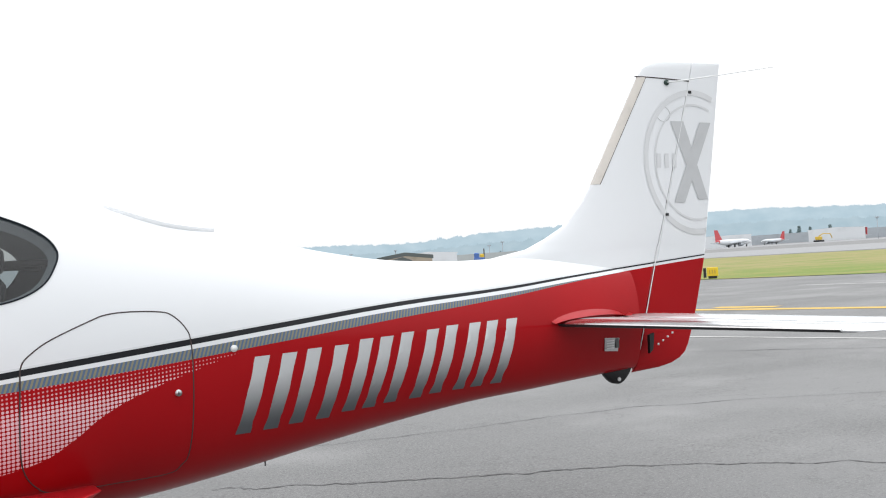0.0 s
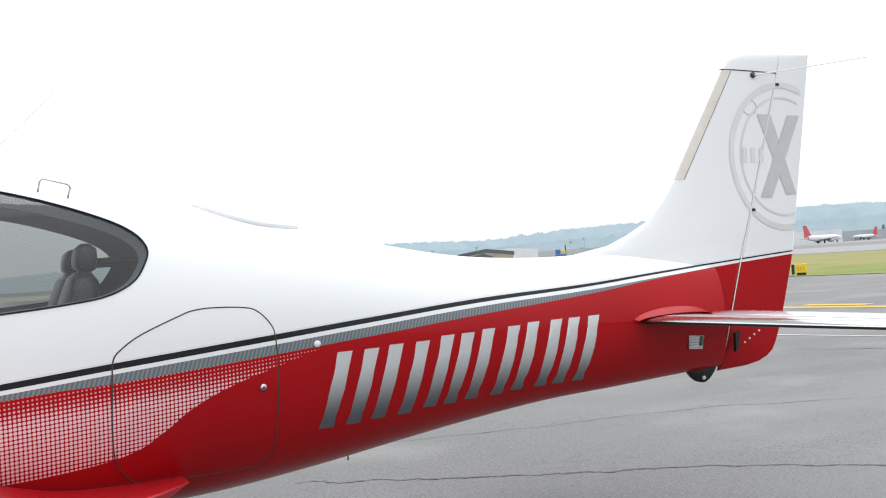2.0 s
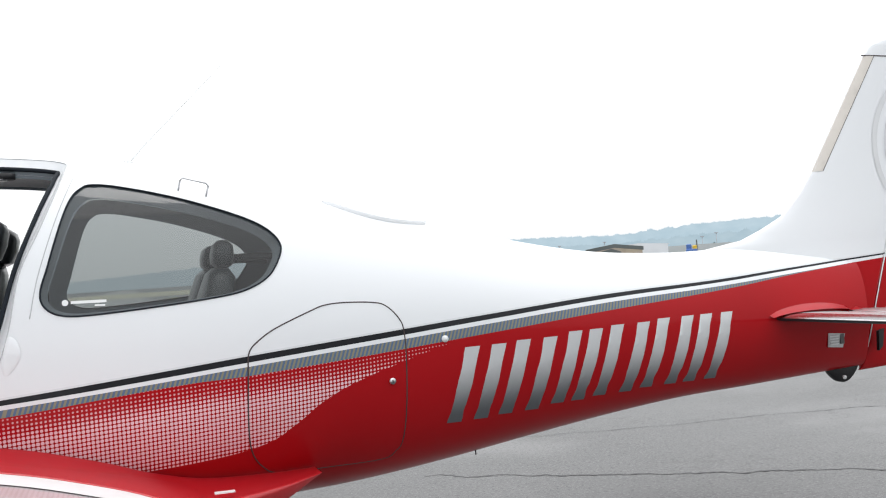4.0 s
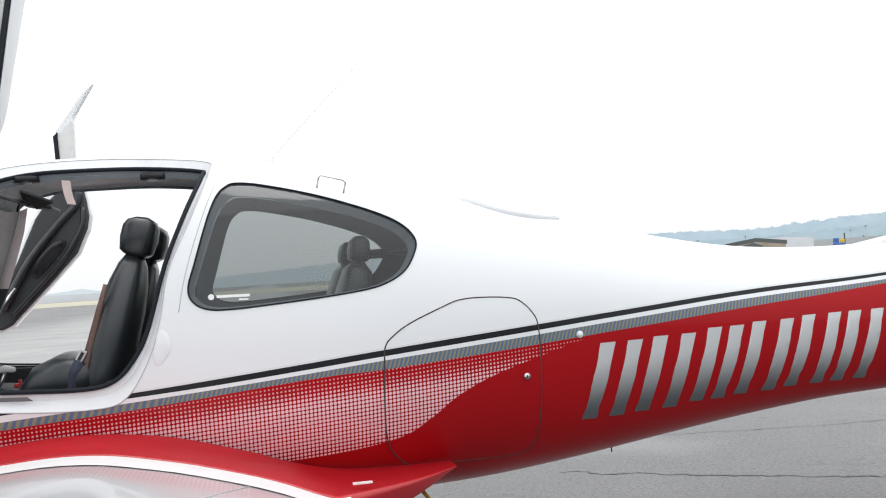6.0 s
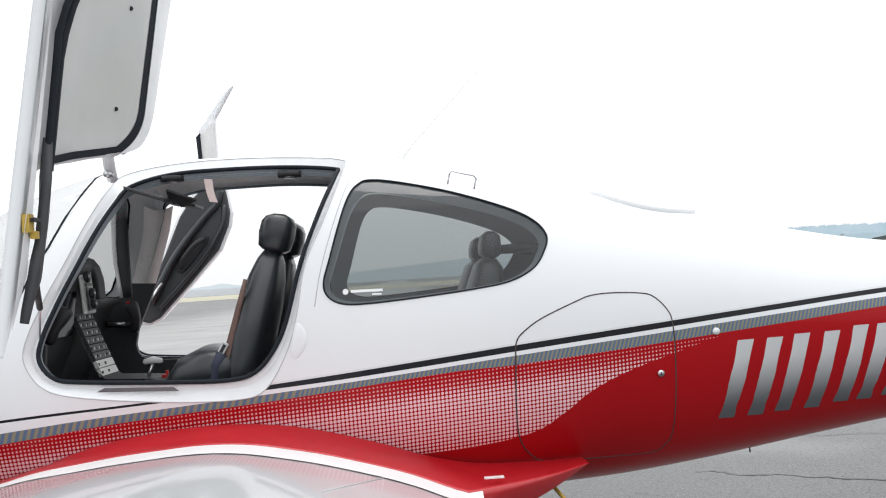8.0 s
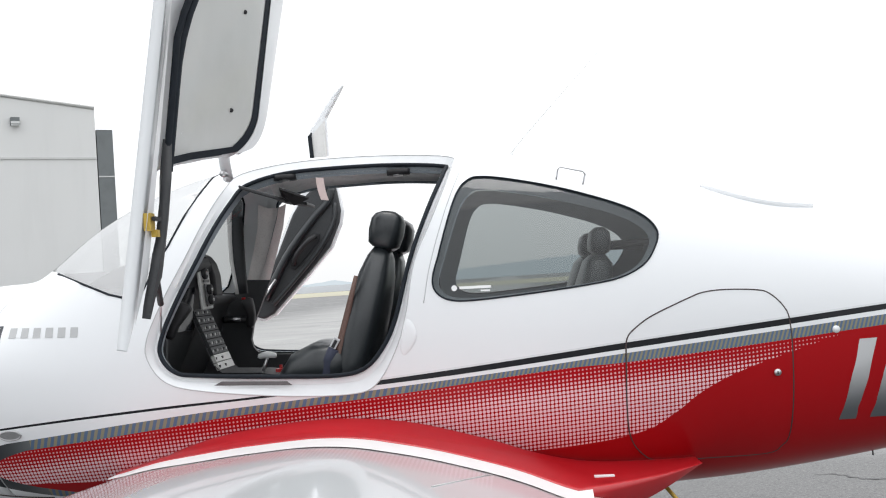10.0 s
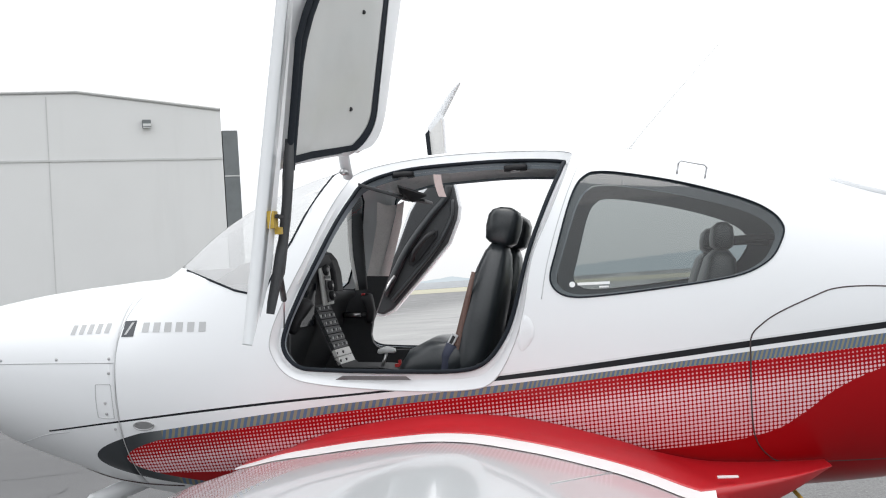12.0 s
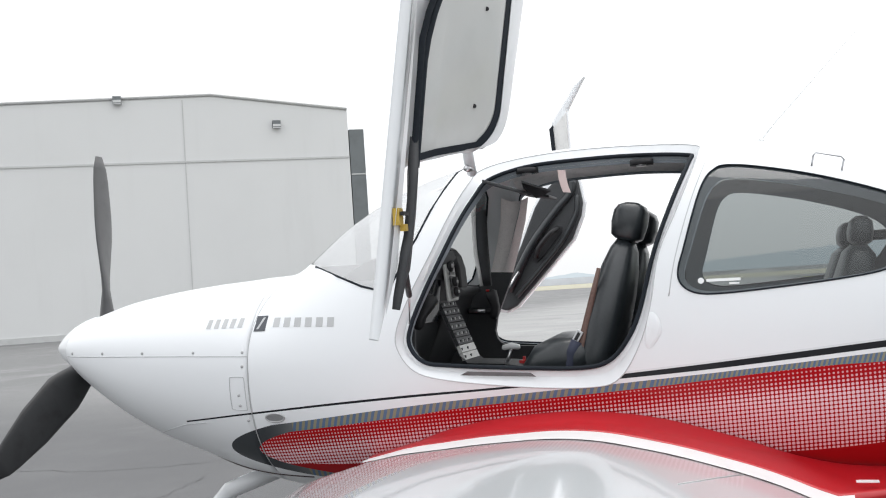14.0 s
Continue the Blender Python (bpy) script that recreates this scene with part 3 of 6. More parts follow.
# latch dimple behind the door, grab handle, parachute cover lip, aerials
dm = smooth_loop([(3.10, 1.462), (3.125, 1.445), (3.135, 1.40), (3.12, 1.365), (3.09, 1.335), (3.075, 1.36), (3.085, 1.42)], 4)
part("latch_dimple", sheet([[on_skin(3.105 + (x - 3.105) * f, 1.40 + (z - 1.40) * f, -1, o) for x, z in dm] for f, o in ((1.05, 0.0008), (0.9, 0.004), (0.6, 0.005), (0.05, 0.005))], True), M_WHITE, plane, "raised white latch housing")
hd = [on_skin(3.708, 1.972, -1), on_skin(3.708, 1.972, -1, 0.045), on_skin(3.716, 1.974, -1, 0.055), on_skin(3.802, 1.950, -1, 0.055), on_skin(3.812, 1.946, -1, 0.045), on_skin(3.812, 1.944, -1)]
part("grab_handle", tube(hd, 0.004, False, 8), M_METAL, plane, "thin wire grab handle")
lip = []
for i in range(25):
    u = i / 24
    x = 4.30 + 0.45 * u
    z = 1.911 - 0.115 * u - 0.030 * math.sin(math.pi * u)
    wd = 0.02 * math.sin(math.pi * u) + 0.001
    lip.append([on_skin(x, z + wd, -1, 0.001), on_skin(x, z + wd * 0.3, -1, 0.016), on_skin(x, z, -1, 0.016), on_skin(x, z - 0.002, -1, 0.0)])
part("parachute_cover_lip", sheet(lip), M_WHITE, plane, "curved raised lip of the parachute cover")
part("whip_aerial", tube([(3.53, 0, 2.12), (3.60, 0, 2.20), (3.94, 0, 2.54)], lambda u: 0.0032 - 0.0015 * u, False, 6), M_STRIPEW, plane, "thin white raked whip aerial")
part("aerial_base", disc((3.53, 0, 2.128), 0.018, 0.012), M_STRIPEW, plane)
part("belly_drain", tube([(4.93, -0.12, 0.80), (4.93, -0.12, 0.765)], 0.003), M_BLACK, plane)
part("belly_aerial", tube([(4.0, -0.45, 0.80), (4.08, -0.55, 0.70)], 0.008), M_BRASS, plane)

# ---------- fin, rudder and tail ----------
def fin_le(z):
    return float(np.interp(z, [0.93, 1.45, 1.60, 1.64, 1.69, 1.75, 1.87, 1.97, 2.57, 2.62, 2.655, 2.672], [6.75, 6.15, 6.20, 6.44, 6.565, 6.685, 6.81, 6.885, 7.262, 7.30, 7.37, 7.49]))


def fin_te(z):
    return float(np.interp(z, [0.93, 0.94, 0.955, 0.98, 1.01, 1.05, 1.10, 1.22, 1.54, 2.67], [7.10, 7.29, 7.38, 7.445, 7.485, 7.51, 7.533, 7.58, 7.68, 7.90]))


def foil(u):
    return 2.6 * (0.2969 * math.sqrt(u) - 0.126 * u - 0.3516 * u * u + 0.2843 * u ** 3 - 0.1036 * u ** 4) * 2


def fin_row(z, a, b, n=22, close=True):
    le, te = fin_le(z), fin_te(z)
    half = float(np.interp(z, [0.93, 0.96, 1.1, 1.6, 2.5, 2.64, 2.672], [0.01, 0.05, 0.075, 0.07, 0.042, 0.03, 0.004]))
    us = [a + (b - a) * (1 - math.cos(math.pi * i / n)) / 2 for i in range(n + 1)]
    port = [Vector((le + (te - le) * u, -half * foil(u), z)) for u in us]
    return port + [Vector((p.x, -p.y, z)) for p in port[::-1]]


zs_fin = [0.93, 0.94, 0.955, 0.98, 1.01, 1.05, 1.10, 1.15, 1.25, 1.40, 1.50, 1.56, 1.60, 1.62, 1.64, 1.665, 1.69, 1.72, 1.75, 1.81, 1.87, 1.92, 1.97, 2.1, 2.25, 2.4, 2.5, 2.57, 2.62, 2.645, 2.66, 2.672]

def hinge_x(z):
    return 7.20 + 0.337 * (z - 1.25)


def hinge_u(z):
    return min(0.95, max(0.05, (hinge_x(z) - fin_le(z)) / (fin_te(z) - fin_le(z))))


part("vertical_fin", sheet([fin_row(z, 0, hinge_u(z) - 0.008) for z in zs_fin if z >= 1.0], True, True), M_SCHEME, plane, "white swept tail fin with a curved root")
rud = part("rudder", sheet([fin_row(z, hinge_u(z) + 0.008, 1.0, 12) for z in zs_fin], True, True), M_SCHEME, plane, "white and red rudder")


def on_fin(x, z, out=0.002):
    le, te = fin_le(z), fin_te(z)
    half = float(np.interp(z, [0.93, 0.96, 1.1, 1.6, 2.5, 2.64, 2.672], [0.01, 0.05, 0.075, 0.07, 0.042, 0.03, 0.004]))
    return Vector((x, -half * foil(min(1, max(0, (x - le) / (te - le)))) - out, z))


def decal(name, quad, mat, out=0.002, n=8, label=""):
    (a, b, c, d) = [Vector((*p, 0)) for p in quad]
    rows = []
    for i in range(n + 1):
        u = i / n
        l, r = a.lerp(d, u), b.lerp(c, u)
        rows.append([on_fin(*l.lerp(r, j / n).xy, out) for j in range(n + 1)])
    return part(name, sheet(rows), mat, plane, label)


def ring_decal(r0, r1, mat):
    cx, cz, sx = 7.65, 2.085, 0.95
    rows = []
    for i in range(97):
        a = math.pi * (0.36 + 1.28 * i / 96)
        row = []
        for r in (r0, (r0 + r1) / 2, r1):
            x, z = cx + r * math.cos(a) * sx, cz + r * math.sin(a)
            row.append(on_fin(min(x, fin_te(z) - 0.004), z, 0.0025))
        rows.append(row)
    part("tail_ring", sheet(rows), mat, plane, "pale grey ring mark")


ring_decal(0.385, 0.418, M_MARK2)
ring_decal(0.325, 0.337, M_MARK2)
decal("cross_bar", [(7.468, 2.32), (7.570, 2.32), (7.735, 1.87), (7.655, 1.87)], M_MARK, 0.003, 8, "grey crossing bar mark")
decal("cross_bar", [(7.700, 2.316), (7.791, 2.316), (7.545, 1.856), (7.462, 1.856)], M_MARK, 0.004, 8, "grey crossing bar mark")
for i in range(3):
    decal("tail_model_bar", [(7.345 + i * 0.06, 2.055), (7.375 + i * 0.06, 2.055), (7.378 + i * 0.06, 2.135), (7.348 + i * 0.06, 2.135)], M_MARK2, 0.003, 3)
part("hinge_line", tube([on_fin(hinge_x(z), z, 0.001) for z in np.linspace(1.0, 2.56, 30)], 0.003, False, 6), M_STRIPEW, plane, "pale rudder hinge gap")
for x, z in ((7.397, 1.79), (7.635, 2.49)):
    part("hinge_bolt", boxes((on_fin(x, z, 0.004), (0.022, 0.006, 0.015))), M_BLACK, plane, smooth=False)
part("deice_strip", sheet([[on_fin(fin_le(z) + 0.001, z, 0.002), on_fin(fin_le(z) + 0.03, z, 0.003), on_fin(fin_le(z) + 0.058, z, 0.002)] for z in np.linspace(1.97, 2.568, 12)]), M_BOOT, plane, "beige anti-ice strip on the leading edge")
part("strip_edge", tube([on_fin(fin_le(z) + 0.058, z, 0.001) for z in np.linspace(1.97, 2.568, 8)], 0.002, False, 6), M_GROOVE, plane)
part("tip_seam", tube([on_fin(x, 2.572 - 0.045 * (x - 7.25), 0.001) for x in np.linspace(7.25, 7.64, 10)], 0.003, False, 6), M_GROOVE, plane)
hole = [on_fin(7.42 + 0.05 * math.cos(a), 2.36 + 0.042 * math.sin(a), 0.001) for a in [2 * math.pi * i / 28 for i in range(28)]]
part("inspection_ring", tube(hole, 0.0016, True, 6), M_MARK, plane)
vor = part("nav_aerial", tube([on_fin(7.46, 2.54, 0.0), (7.55, -0.09, 2.545), (8.05, -0.28, 2.60)], lambda u: 0.005 - 0.003 * u, False, 6), M_STRIPEW, plane, "thin whisker navigation aerial")
part("whisker", tube([(7.46, 0.05, 2.54), (7.55, 0.09, 2.545), (8.05, 0.30, 2.52)], lambda u: 0.005 - 0.003 * u, False, 6), M_STRIPEW, vor)
part("aerial_root", disc(on_fin(7.46, 2.54, 0.003), 0.016, 0.012, "y"), plain("green_black_grommet", (0.02, 0.05, 0.04), 0.5), vor)
ring = part("tie_down_fairing", sheet([[(6.88 + 0.2 * i / 10, s * 0.016, 0.965 - d * math.sin(math.pi * i / 10) ** 0.8) for s, d in ((-1, 0), (-1, 0.085), (1, 0.085), (1, 0))] for i in range(11)], False), M_BLACK, plane, "black tail tie-down lug")
part("eye_hole", disc((6.985, -0.018, 0.905), 0.011, 0.006, "y"), M_STRIPEW, ring)
pl = prism([(6.81, -0.137, 1.15), (6.92, -0.120, 1.14), (6.91, -0.112, 1.07), (6.81, -0.128, 1.08)], (0, -0.006, 0))
dp = part("data_plate", pl, M_METAL, plane, "small riveted data plate", False)
for i in range(4):
    part("plate_line", boxes(((6.845, -0.140, 1.132 - i * 0.013), (0.05, 0.004, 0.006))), M_STRIPEW, dp, smooth=False)
part("plate_mark", boxes(((6.90, -0.128, 1.115), (0.022, 0.006, 0.05))), M_PANEL, dp, smooth=False)
part("rudder_horn", prism([(7.17, -0.075, 1.13), (7.205, -0.075, 1.14), (7.19, -0.075, 1.05), (7.165, -0.075, 1.03)], (0, 0.02, 0)), M_BLACK, plane, "", False)
for i in range(4):
    part("rivet", disc((7.23 + 0.035 * i, -0.072, 1.075 + 0.018 * i), 0.006, 0.006, "y", 10), M_STRIPEW, plane)


def wing_like(ys, le, te, zc, th, side, n=26, camber=0.35):
    rows = []
    for y in ys:
        a, b, z, t = le(y), te(y), zc(y), th(y)
        us = [(1 - math.cos(math.pi * i / n)) / 2 for i in range(n + 1)]
        top = [Vector((a + (b - a) * u, side * y, z + t * foil(u) * (0.5 + camber * 0.5))) for u in us]
        low = [Vector((a + (b - a) * u, side * y, z - t * foil(u) * (0.5 - camber * 0.5))) for u in us]
        rows.append(top + low[-2:0:-1])
    return sheet(rows, True, True)


for side in (-1, 1):
    ys = list(np.linspace(0.02, 1.78, 12)) + [1.80]
    hs = part("tailplane", wing_like(ys, lambda y: 6.47 + 0.09 * y, lambda y: 6.95, lambda y: 1.25, lambda y: 0.074 - 0.010 * y, side, 20, 0.0), M_WHITE, plane, "white tailplane with a bright metal leading edge")
    part("leading_edge", sheet([[Vector((6.466 + 0.09 * y + 0.125 * u * u, side * y, 1.25 + s * (0.077 - 0.010 * y) * 0.5 * foil(u * u * 0.27))) for s, us in ((1, (1, 0.8, 0.6, 0.4, 0.2, 0)), (-1, (0.2, 0.4, 0.6, 0.8, 1))) for u in us] for y in np.linspace(0.16, 1.8, 10)]), M_ALU, hs)
    # black strip stands in for shade and dark ground mirrored below the edge
    part("underside_shade_strip", sheet([[Vector((6.463 + 0.09 * y + 0.10 * u * u, side * y, 1.250 - math.copysign((0.081 - 0.010 * y) * 0.5 * foil(u * u * 0.2), u))) for u in (-0.12, 0, 0.2, 0.4, 0.6, 0.8, 1)] for y in np.linspace(0.16, 1.8, 10)]), M_BLACK, hs, "black strip painted in for shade under the leading edge")
    ev = part("elevator", wing_like([0.10, 0.5, 1.0, 1.5, 1.80], lambda y: 6.96, lambda y: 7.21, lambda y: 1.25, lambda y: 0.028 - 0.006 * y, side, 12, 0.0), M_WHITE, plane, "white elevator")
    part("elevator_tip", wing_like([1.81, 1.83, 1.90, 1.95, 1.965], lambda y: 6.62 + max(0, y - 1.9) * 1.5, lambda y: 7.21 - max(0, y - 1.92) * 1.5, lambda y: 1.25, lambda y: 0.036 - max(0, y - 1.88) * 0.3, side, 14, 0.0), M_WHITE, ev, "white balance horn at the tip")
    fr = []
    for i in range(15):
        u = i / 14
        x = 6.44 + 0.62 * u
        zc = 1.25
        r = 0.055 * math.sin(math.pi * min(1, u * 1.15 + 0.02)) ** 0.5 + 0.004 if u < 0.86 else 0.03 * (1 - u) / 0.14 + 0.004
        base = skin(min(x, 7.09), angle_of(min(x, 7.09), zc + r), side)
        fr.append([Vector((x, base.y, zc + r)), Vector((x, base.y + side * 0.012, zc + r * 0.75)), Vector((x, base.y + side * 0.035, zc + r * 0.45))])
    part("tailplane_fillet", sheet(fr), M_RED, plane, "red fillet at the tailplane root")

# ---------- wings ----------
def wing_sec(y):
    d = y - 0.85
    return (float(np.interp(y, [0.3, 0.85, 1.4, 2.2, 5.84], [1.66, 1.66, 1.78, 1.90, 2.15])), float(np.interp(y, [0.3, 0.85, 2.0, 5.84], [3.86, 3.80, 3.55, 3.10])))


PROFILE = ([0, 0.015, 0.05, 0.17, 0.25, 0.39, 0.52, 0.60, 0.72, 0.83, 1.0], [0, 0.17, 0.34, 0.60, 0.78, 0.93, 1.0, 0.965, 0.77, 0.52, 0.03])


def camber_at(u):
    e = 0.03
    return sum(float(np.interp(min(1, max(0, u + d * min(e, u, 1 - u))), *PROFILE)) for d in (-1, -0.5, 0, 0.5, 1)) / 5


def wing_top(y):
    return float(np.interp(y, [0.3, 0.9, 2.0, 5.84], [1.075, 1.075, 1.06, 1.20]))


for side in (-1, 1):
    rows = []
    for y in [0.86, 0.9, 1.0, 1.15, 1.35, 1.6, 2.0, 2.6, 3.4, 4.4, 5.3, 5.7, 5.82, 5.86]:
        a, b = wing_sec(y)
        base = float(np.interp(y, [0.3, 0.9, 5.84], [0.80, 0.80, 1.06]))
        t = (wing_top(y) - base) * (1.0 if y < 5.6 else max(0.05, (5.88 - y) / 0.28) ** 0.5)
        us = [(1 - math.cos(math.pi * i / 30)) / 2 for i in range(31)]
        top = [Vector((a + (b - a) * u, side * y, base + t * camber_at(u))) for u in us]
        low = [Vector((a + (b - a) * u, side * y, base - t * 0.35 * foil(u) / foil(0.3))) for u in us]
        rows.append(top + low[-2:0:-1])
    wg = part("wing", sheet(rows, True, True), M_PEARL, plane, "pearl white wing with a faint pink dotted fade near the root")


def wing_z(x, y):
    a, b = wing_sec(y)
    base = float(np.interp(y, [0.3, 0.9, 5.84], [0.80, 0.80, 1.06]))
    u = min(1, max(0, (x - a) / (b - a)))
    return base + (wing_top(y) - base) * camber_at(u)


# root fairing: from the fuselage side down and out to the wing's skin
UP = spline([(1.93, 0.84, 0), (2.035, 0.938, 0), (2.176, 1.017, 0), (2.42, 1.082, 0), (2.758, 1.114, 0), (3.069, 1.087, 0), (3.362, 1.003, 0), (3.551, 0.93, 0), (3.742, 0.88, 0), (4.00, 0.862, 0), (4.16, 0.86, 0)], 5)
OUT = spline([(1.98, -0.70, 0), (2.11, -0.80, 0), (2.30, -0.87, 0), (2.54, -0.90, 0), (2.80, -0.90, 0), (3.0, -0.90, 0), (3.28, -0.90, 0), (3.50, -0.90, 0), (3.68, -0.93, 0), (3.95, -0.78, 0), (4.16, -0.585, 0)], 5)
for side in (-1, 1):
    rows, strip = [], []
    for i, (a, b) in enumerate(zip(UP, OUT)):
        u = i / (len(UP) - 1)
        p = on_skin(a.x, a.y, side, 0.008)
        zb = wing_z(b.x, 0.9) + 0.008 if u < 0.80 else 0.86 + (wing_z(OUT[40].x, 0.9) + 0.008 - 0.86) * (1 - u) / 0.2
        q = Vector((b.x, -side * b.y, zb))
        row = []
        for j in range(11):
            s = j / 10
            m = p.lerp(q, s)
            m.z += (-0.030 * math.sin(math.pi * s) + 0.012 * math.sin(math.pi * s * s)) * min(1, 4 * u, 4 * (1 - u))
            if 0 < j < 10 and u < 0.84:
                m.z = max(m.z, wing_z(m.x, max(0.36, abs(m.y))) + 0.006)
            if 0 < j < 9 and m.z > 0.84:
                m.y = side * max(abs(m.y), abs(on_skin(m.x, m.z, side, 0.014 + 0.005 * j).y))
            row.append(m)
        e = min(1.0, 5 * (1 - u))
        rows.append(row + [q + Vector((0, 0, -0.03 * e)), q + Vector((0, -side * 0.12 * e, -0.16 * e))])
        if u < 0.84:
            y1 = abs(q.y) + 0.085 + 0.06 * min(1.0, 4 * u)
            strip.append([q + Vector((0, 0, -0.002)), Vector((q.x, side * (abs(q.y) + 0.06), wing_z(q.x, abs(q.y) + 0.06) + 0.005)), Vector((q.x + 0.004, side * y1, wing_z(q.x, y1) + 0.003))])
    fa = part("wing_root_fairing", sheet(rows), M_RED, plane, "glossy red fairing where wing meets fuselage")
    part("fairing_border", sheet(strip), M_STRIPEW, fa, "white border strip")
    part("flap_gap", tube([(3.43 - 0.478 * (y - 0.97), side * y, wing_z(3.43 - 0.478 * (y - 0.97), y) + 0.001) for y in (1.04, 1.12, 1.2, 1.3, 1.4)], 0.0025, False, 6), M_MARK, fa)
    part("step_plate", boxes(((3.78, side * 0.80, 0.876), (0.07, 0.03, 0.004))), M_STRIPEW, fa, "", False)

# ---------- propeller ----------
prop = part("spinner", sheet([[Vector((0.005 + 0.285 * u, r * math.cos(a), 1.42 + r * math.sin(a))) for a in [2 * math.pi * j / 32 for j in range(32)]] for u in np.linspace(0, 1, 14) for r in [0.003 + 0.155 * (1 - (1 - u) ** 1.7) ** 0.85]], True, True), M_WHITE, plane, "white pointed propeller spinner")
for k in range(3):
    ang = radians(0.5 + 120 * k)
    rad = Vector((0, -math.sin(ang), math.cos(ang)))
    tan = Vector((0, -math.cos(ang), -math.sin(ang)))
    fore = Vector((1, 0, 0))
    rows = []
    for i in range(15):
        r = 0.10 + 0.87 * i / 14
        ch = float(np.interp(r, [0.1, 0.2, 0.4, 0.65, 0.85, 0.94, 0.97], [0.07, 0.11, 0.20, 0.20, 0.15, 0.11, 0.06]))
        th = float(np.interp(r, [0.1, 0.3, 0.97], [0.045, 0.018, 0.006]))
        tw = radians(float(np.interp(r, [0.1, 0.25, 0.55, 0.97], [44, 34, 14, 5])))
        d = tan * math.cos(tw) + fore * math.sin(tw)
        e = fore * math.cos(tw) - tan * math.sin(tw)
        rows.append([Vector((0.312, 0, 1.42)) + rad * r + d * (ch * (0.5 * math.cos(q) - 0.08)) + e * (th * math.sin(q)) for q in [2 * math.pi * j / 16 for j in range(16)]])
    part("propeller_blade", sheet(rows, True, True), M_PROP_LIT if k == 0 else M_PROP, prop, "dark composite propeller blade")

# ---------- undercarriage ----------
ng = part("nose_gear_leg", tube([(1.25, 0, 0.80), (0.98, -0.03, 0.70), (0.62, 0, 0.34)], 0.045), M_WHITE, plane, "white faired nose gear leg")
part("nose_tyre", disc((0.60, 0, 0.19), 0.19, 0.13, "y", 32), M_TYRE, ng, bevel=0.03)
sp = [[Vector((0.30 + 0.75 * u, 0.11 * math.sin(math.pi * u) ** 0.6 * math.cos(a), 0.24 + 0.16 * math.sin(math.pi * u) ** 0.6 * math.sin(a))) for a in [2 * math.pi * j / 20 for j in range(20)]] for u in np.linspace(0.01, 0.99, 16)]
part("nose_spat", sheet(sp, True, True), M_WHITE, ng)
for side in (-1, 1):
    lg = part("main_gear_leg", tube([(3.05, side * 1.35, 0.80), (3.10, side * 1.62, 0.30)], 0.04), M_WHITE, plane)
    part("main_tyre", disc((3.10, side * 1.66, 0.21), 0.21, 0.15, "y", 32), M_TYRE, lg, bevel=0.03)
    sp = [[Vector((2.70 + 0.95 * u, side * 1.66 + 0.13 * math.sin(math.pi * u) ** 0.6 * math.cos(a), 0.27 + 0.18 * math.sin(math.pi * u) ** 0.6 * math.sin(a))) for a in [2 * math.pi * j / 20 for j in range(20)]] for u in np.linspace(0.01, 0.99, 16)]
    part("main_spat", sheet(sp, True, True), M_WHITE, lg)


# ---------- cabin ----------
def cushion(path, widths, thicks, y, n=20):
    """A padded shape swept along a path in x and z; an oval section across."""
    p = [Vector((x, 0, z)) for x, z in path]
    rows = []
    for i, q in enumerate(p):
        d = (p[min(i + 1, len(p) - 1)] - p[max(i - 1, 0)]).normalized()
        nrm = Vector((-d.z, 0, d.x))
        rows.append([q + Vector((0, y + widths[i] * math.copysign(abs(math.cos(a)) ** 0.5, math.cos(a)), 0)) + nrm * thicks[i] * math.copysign(abs(math.sin(a)) ** 0.6, math.sin(a)) for a in [2 * math.pi * j / n for j in range(n)]])
    return sheet(rows, True, True)


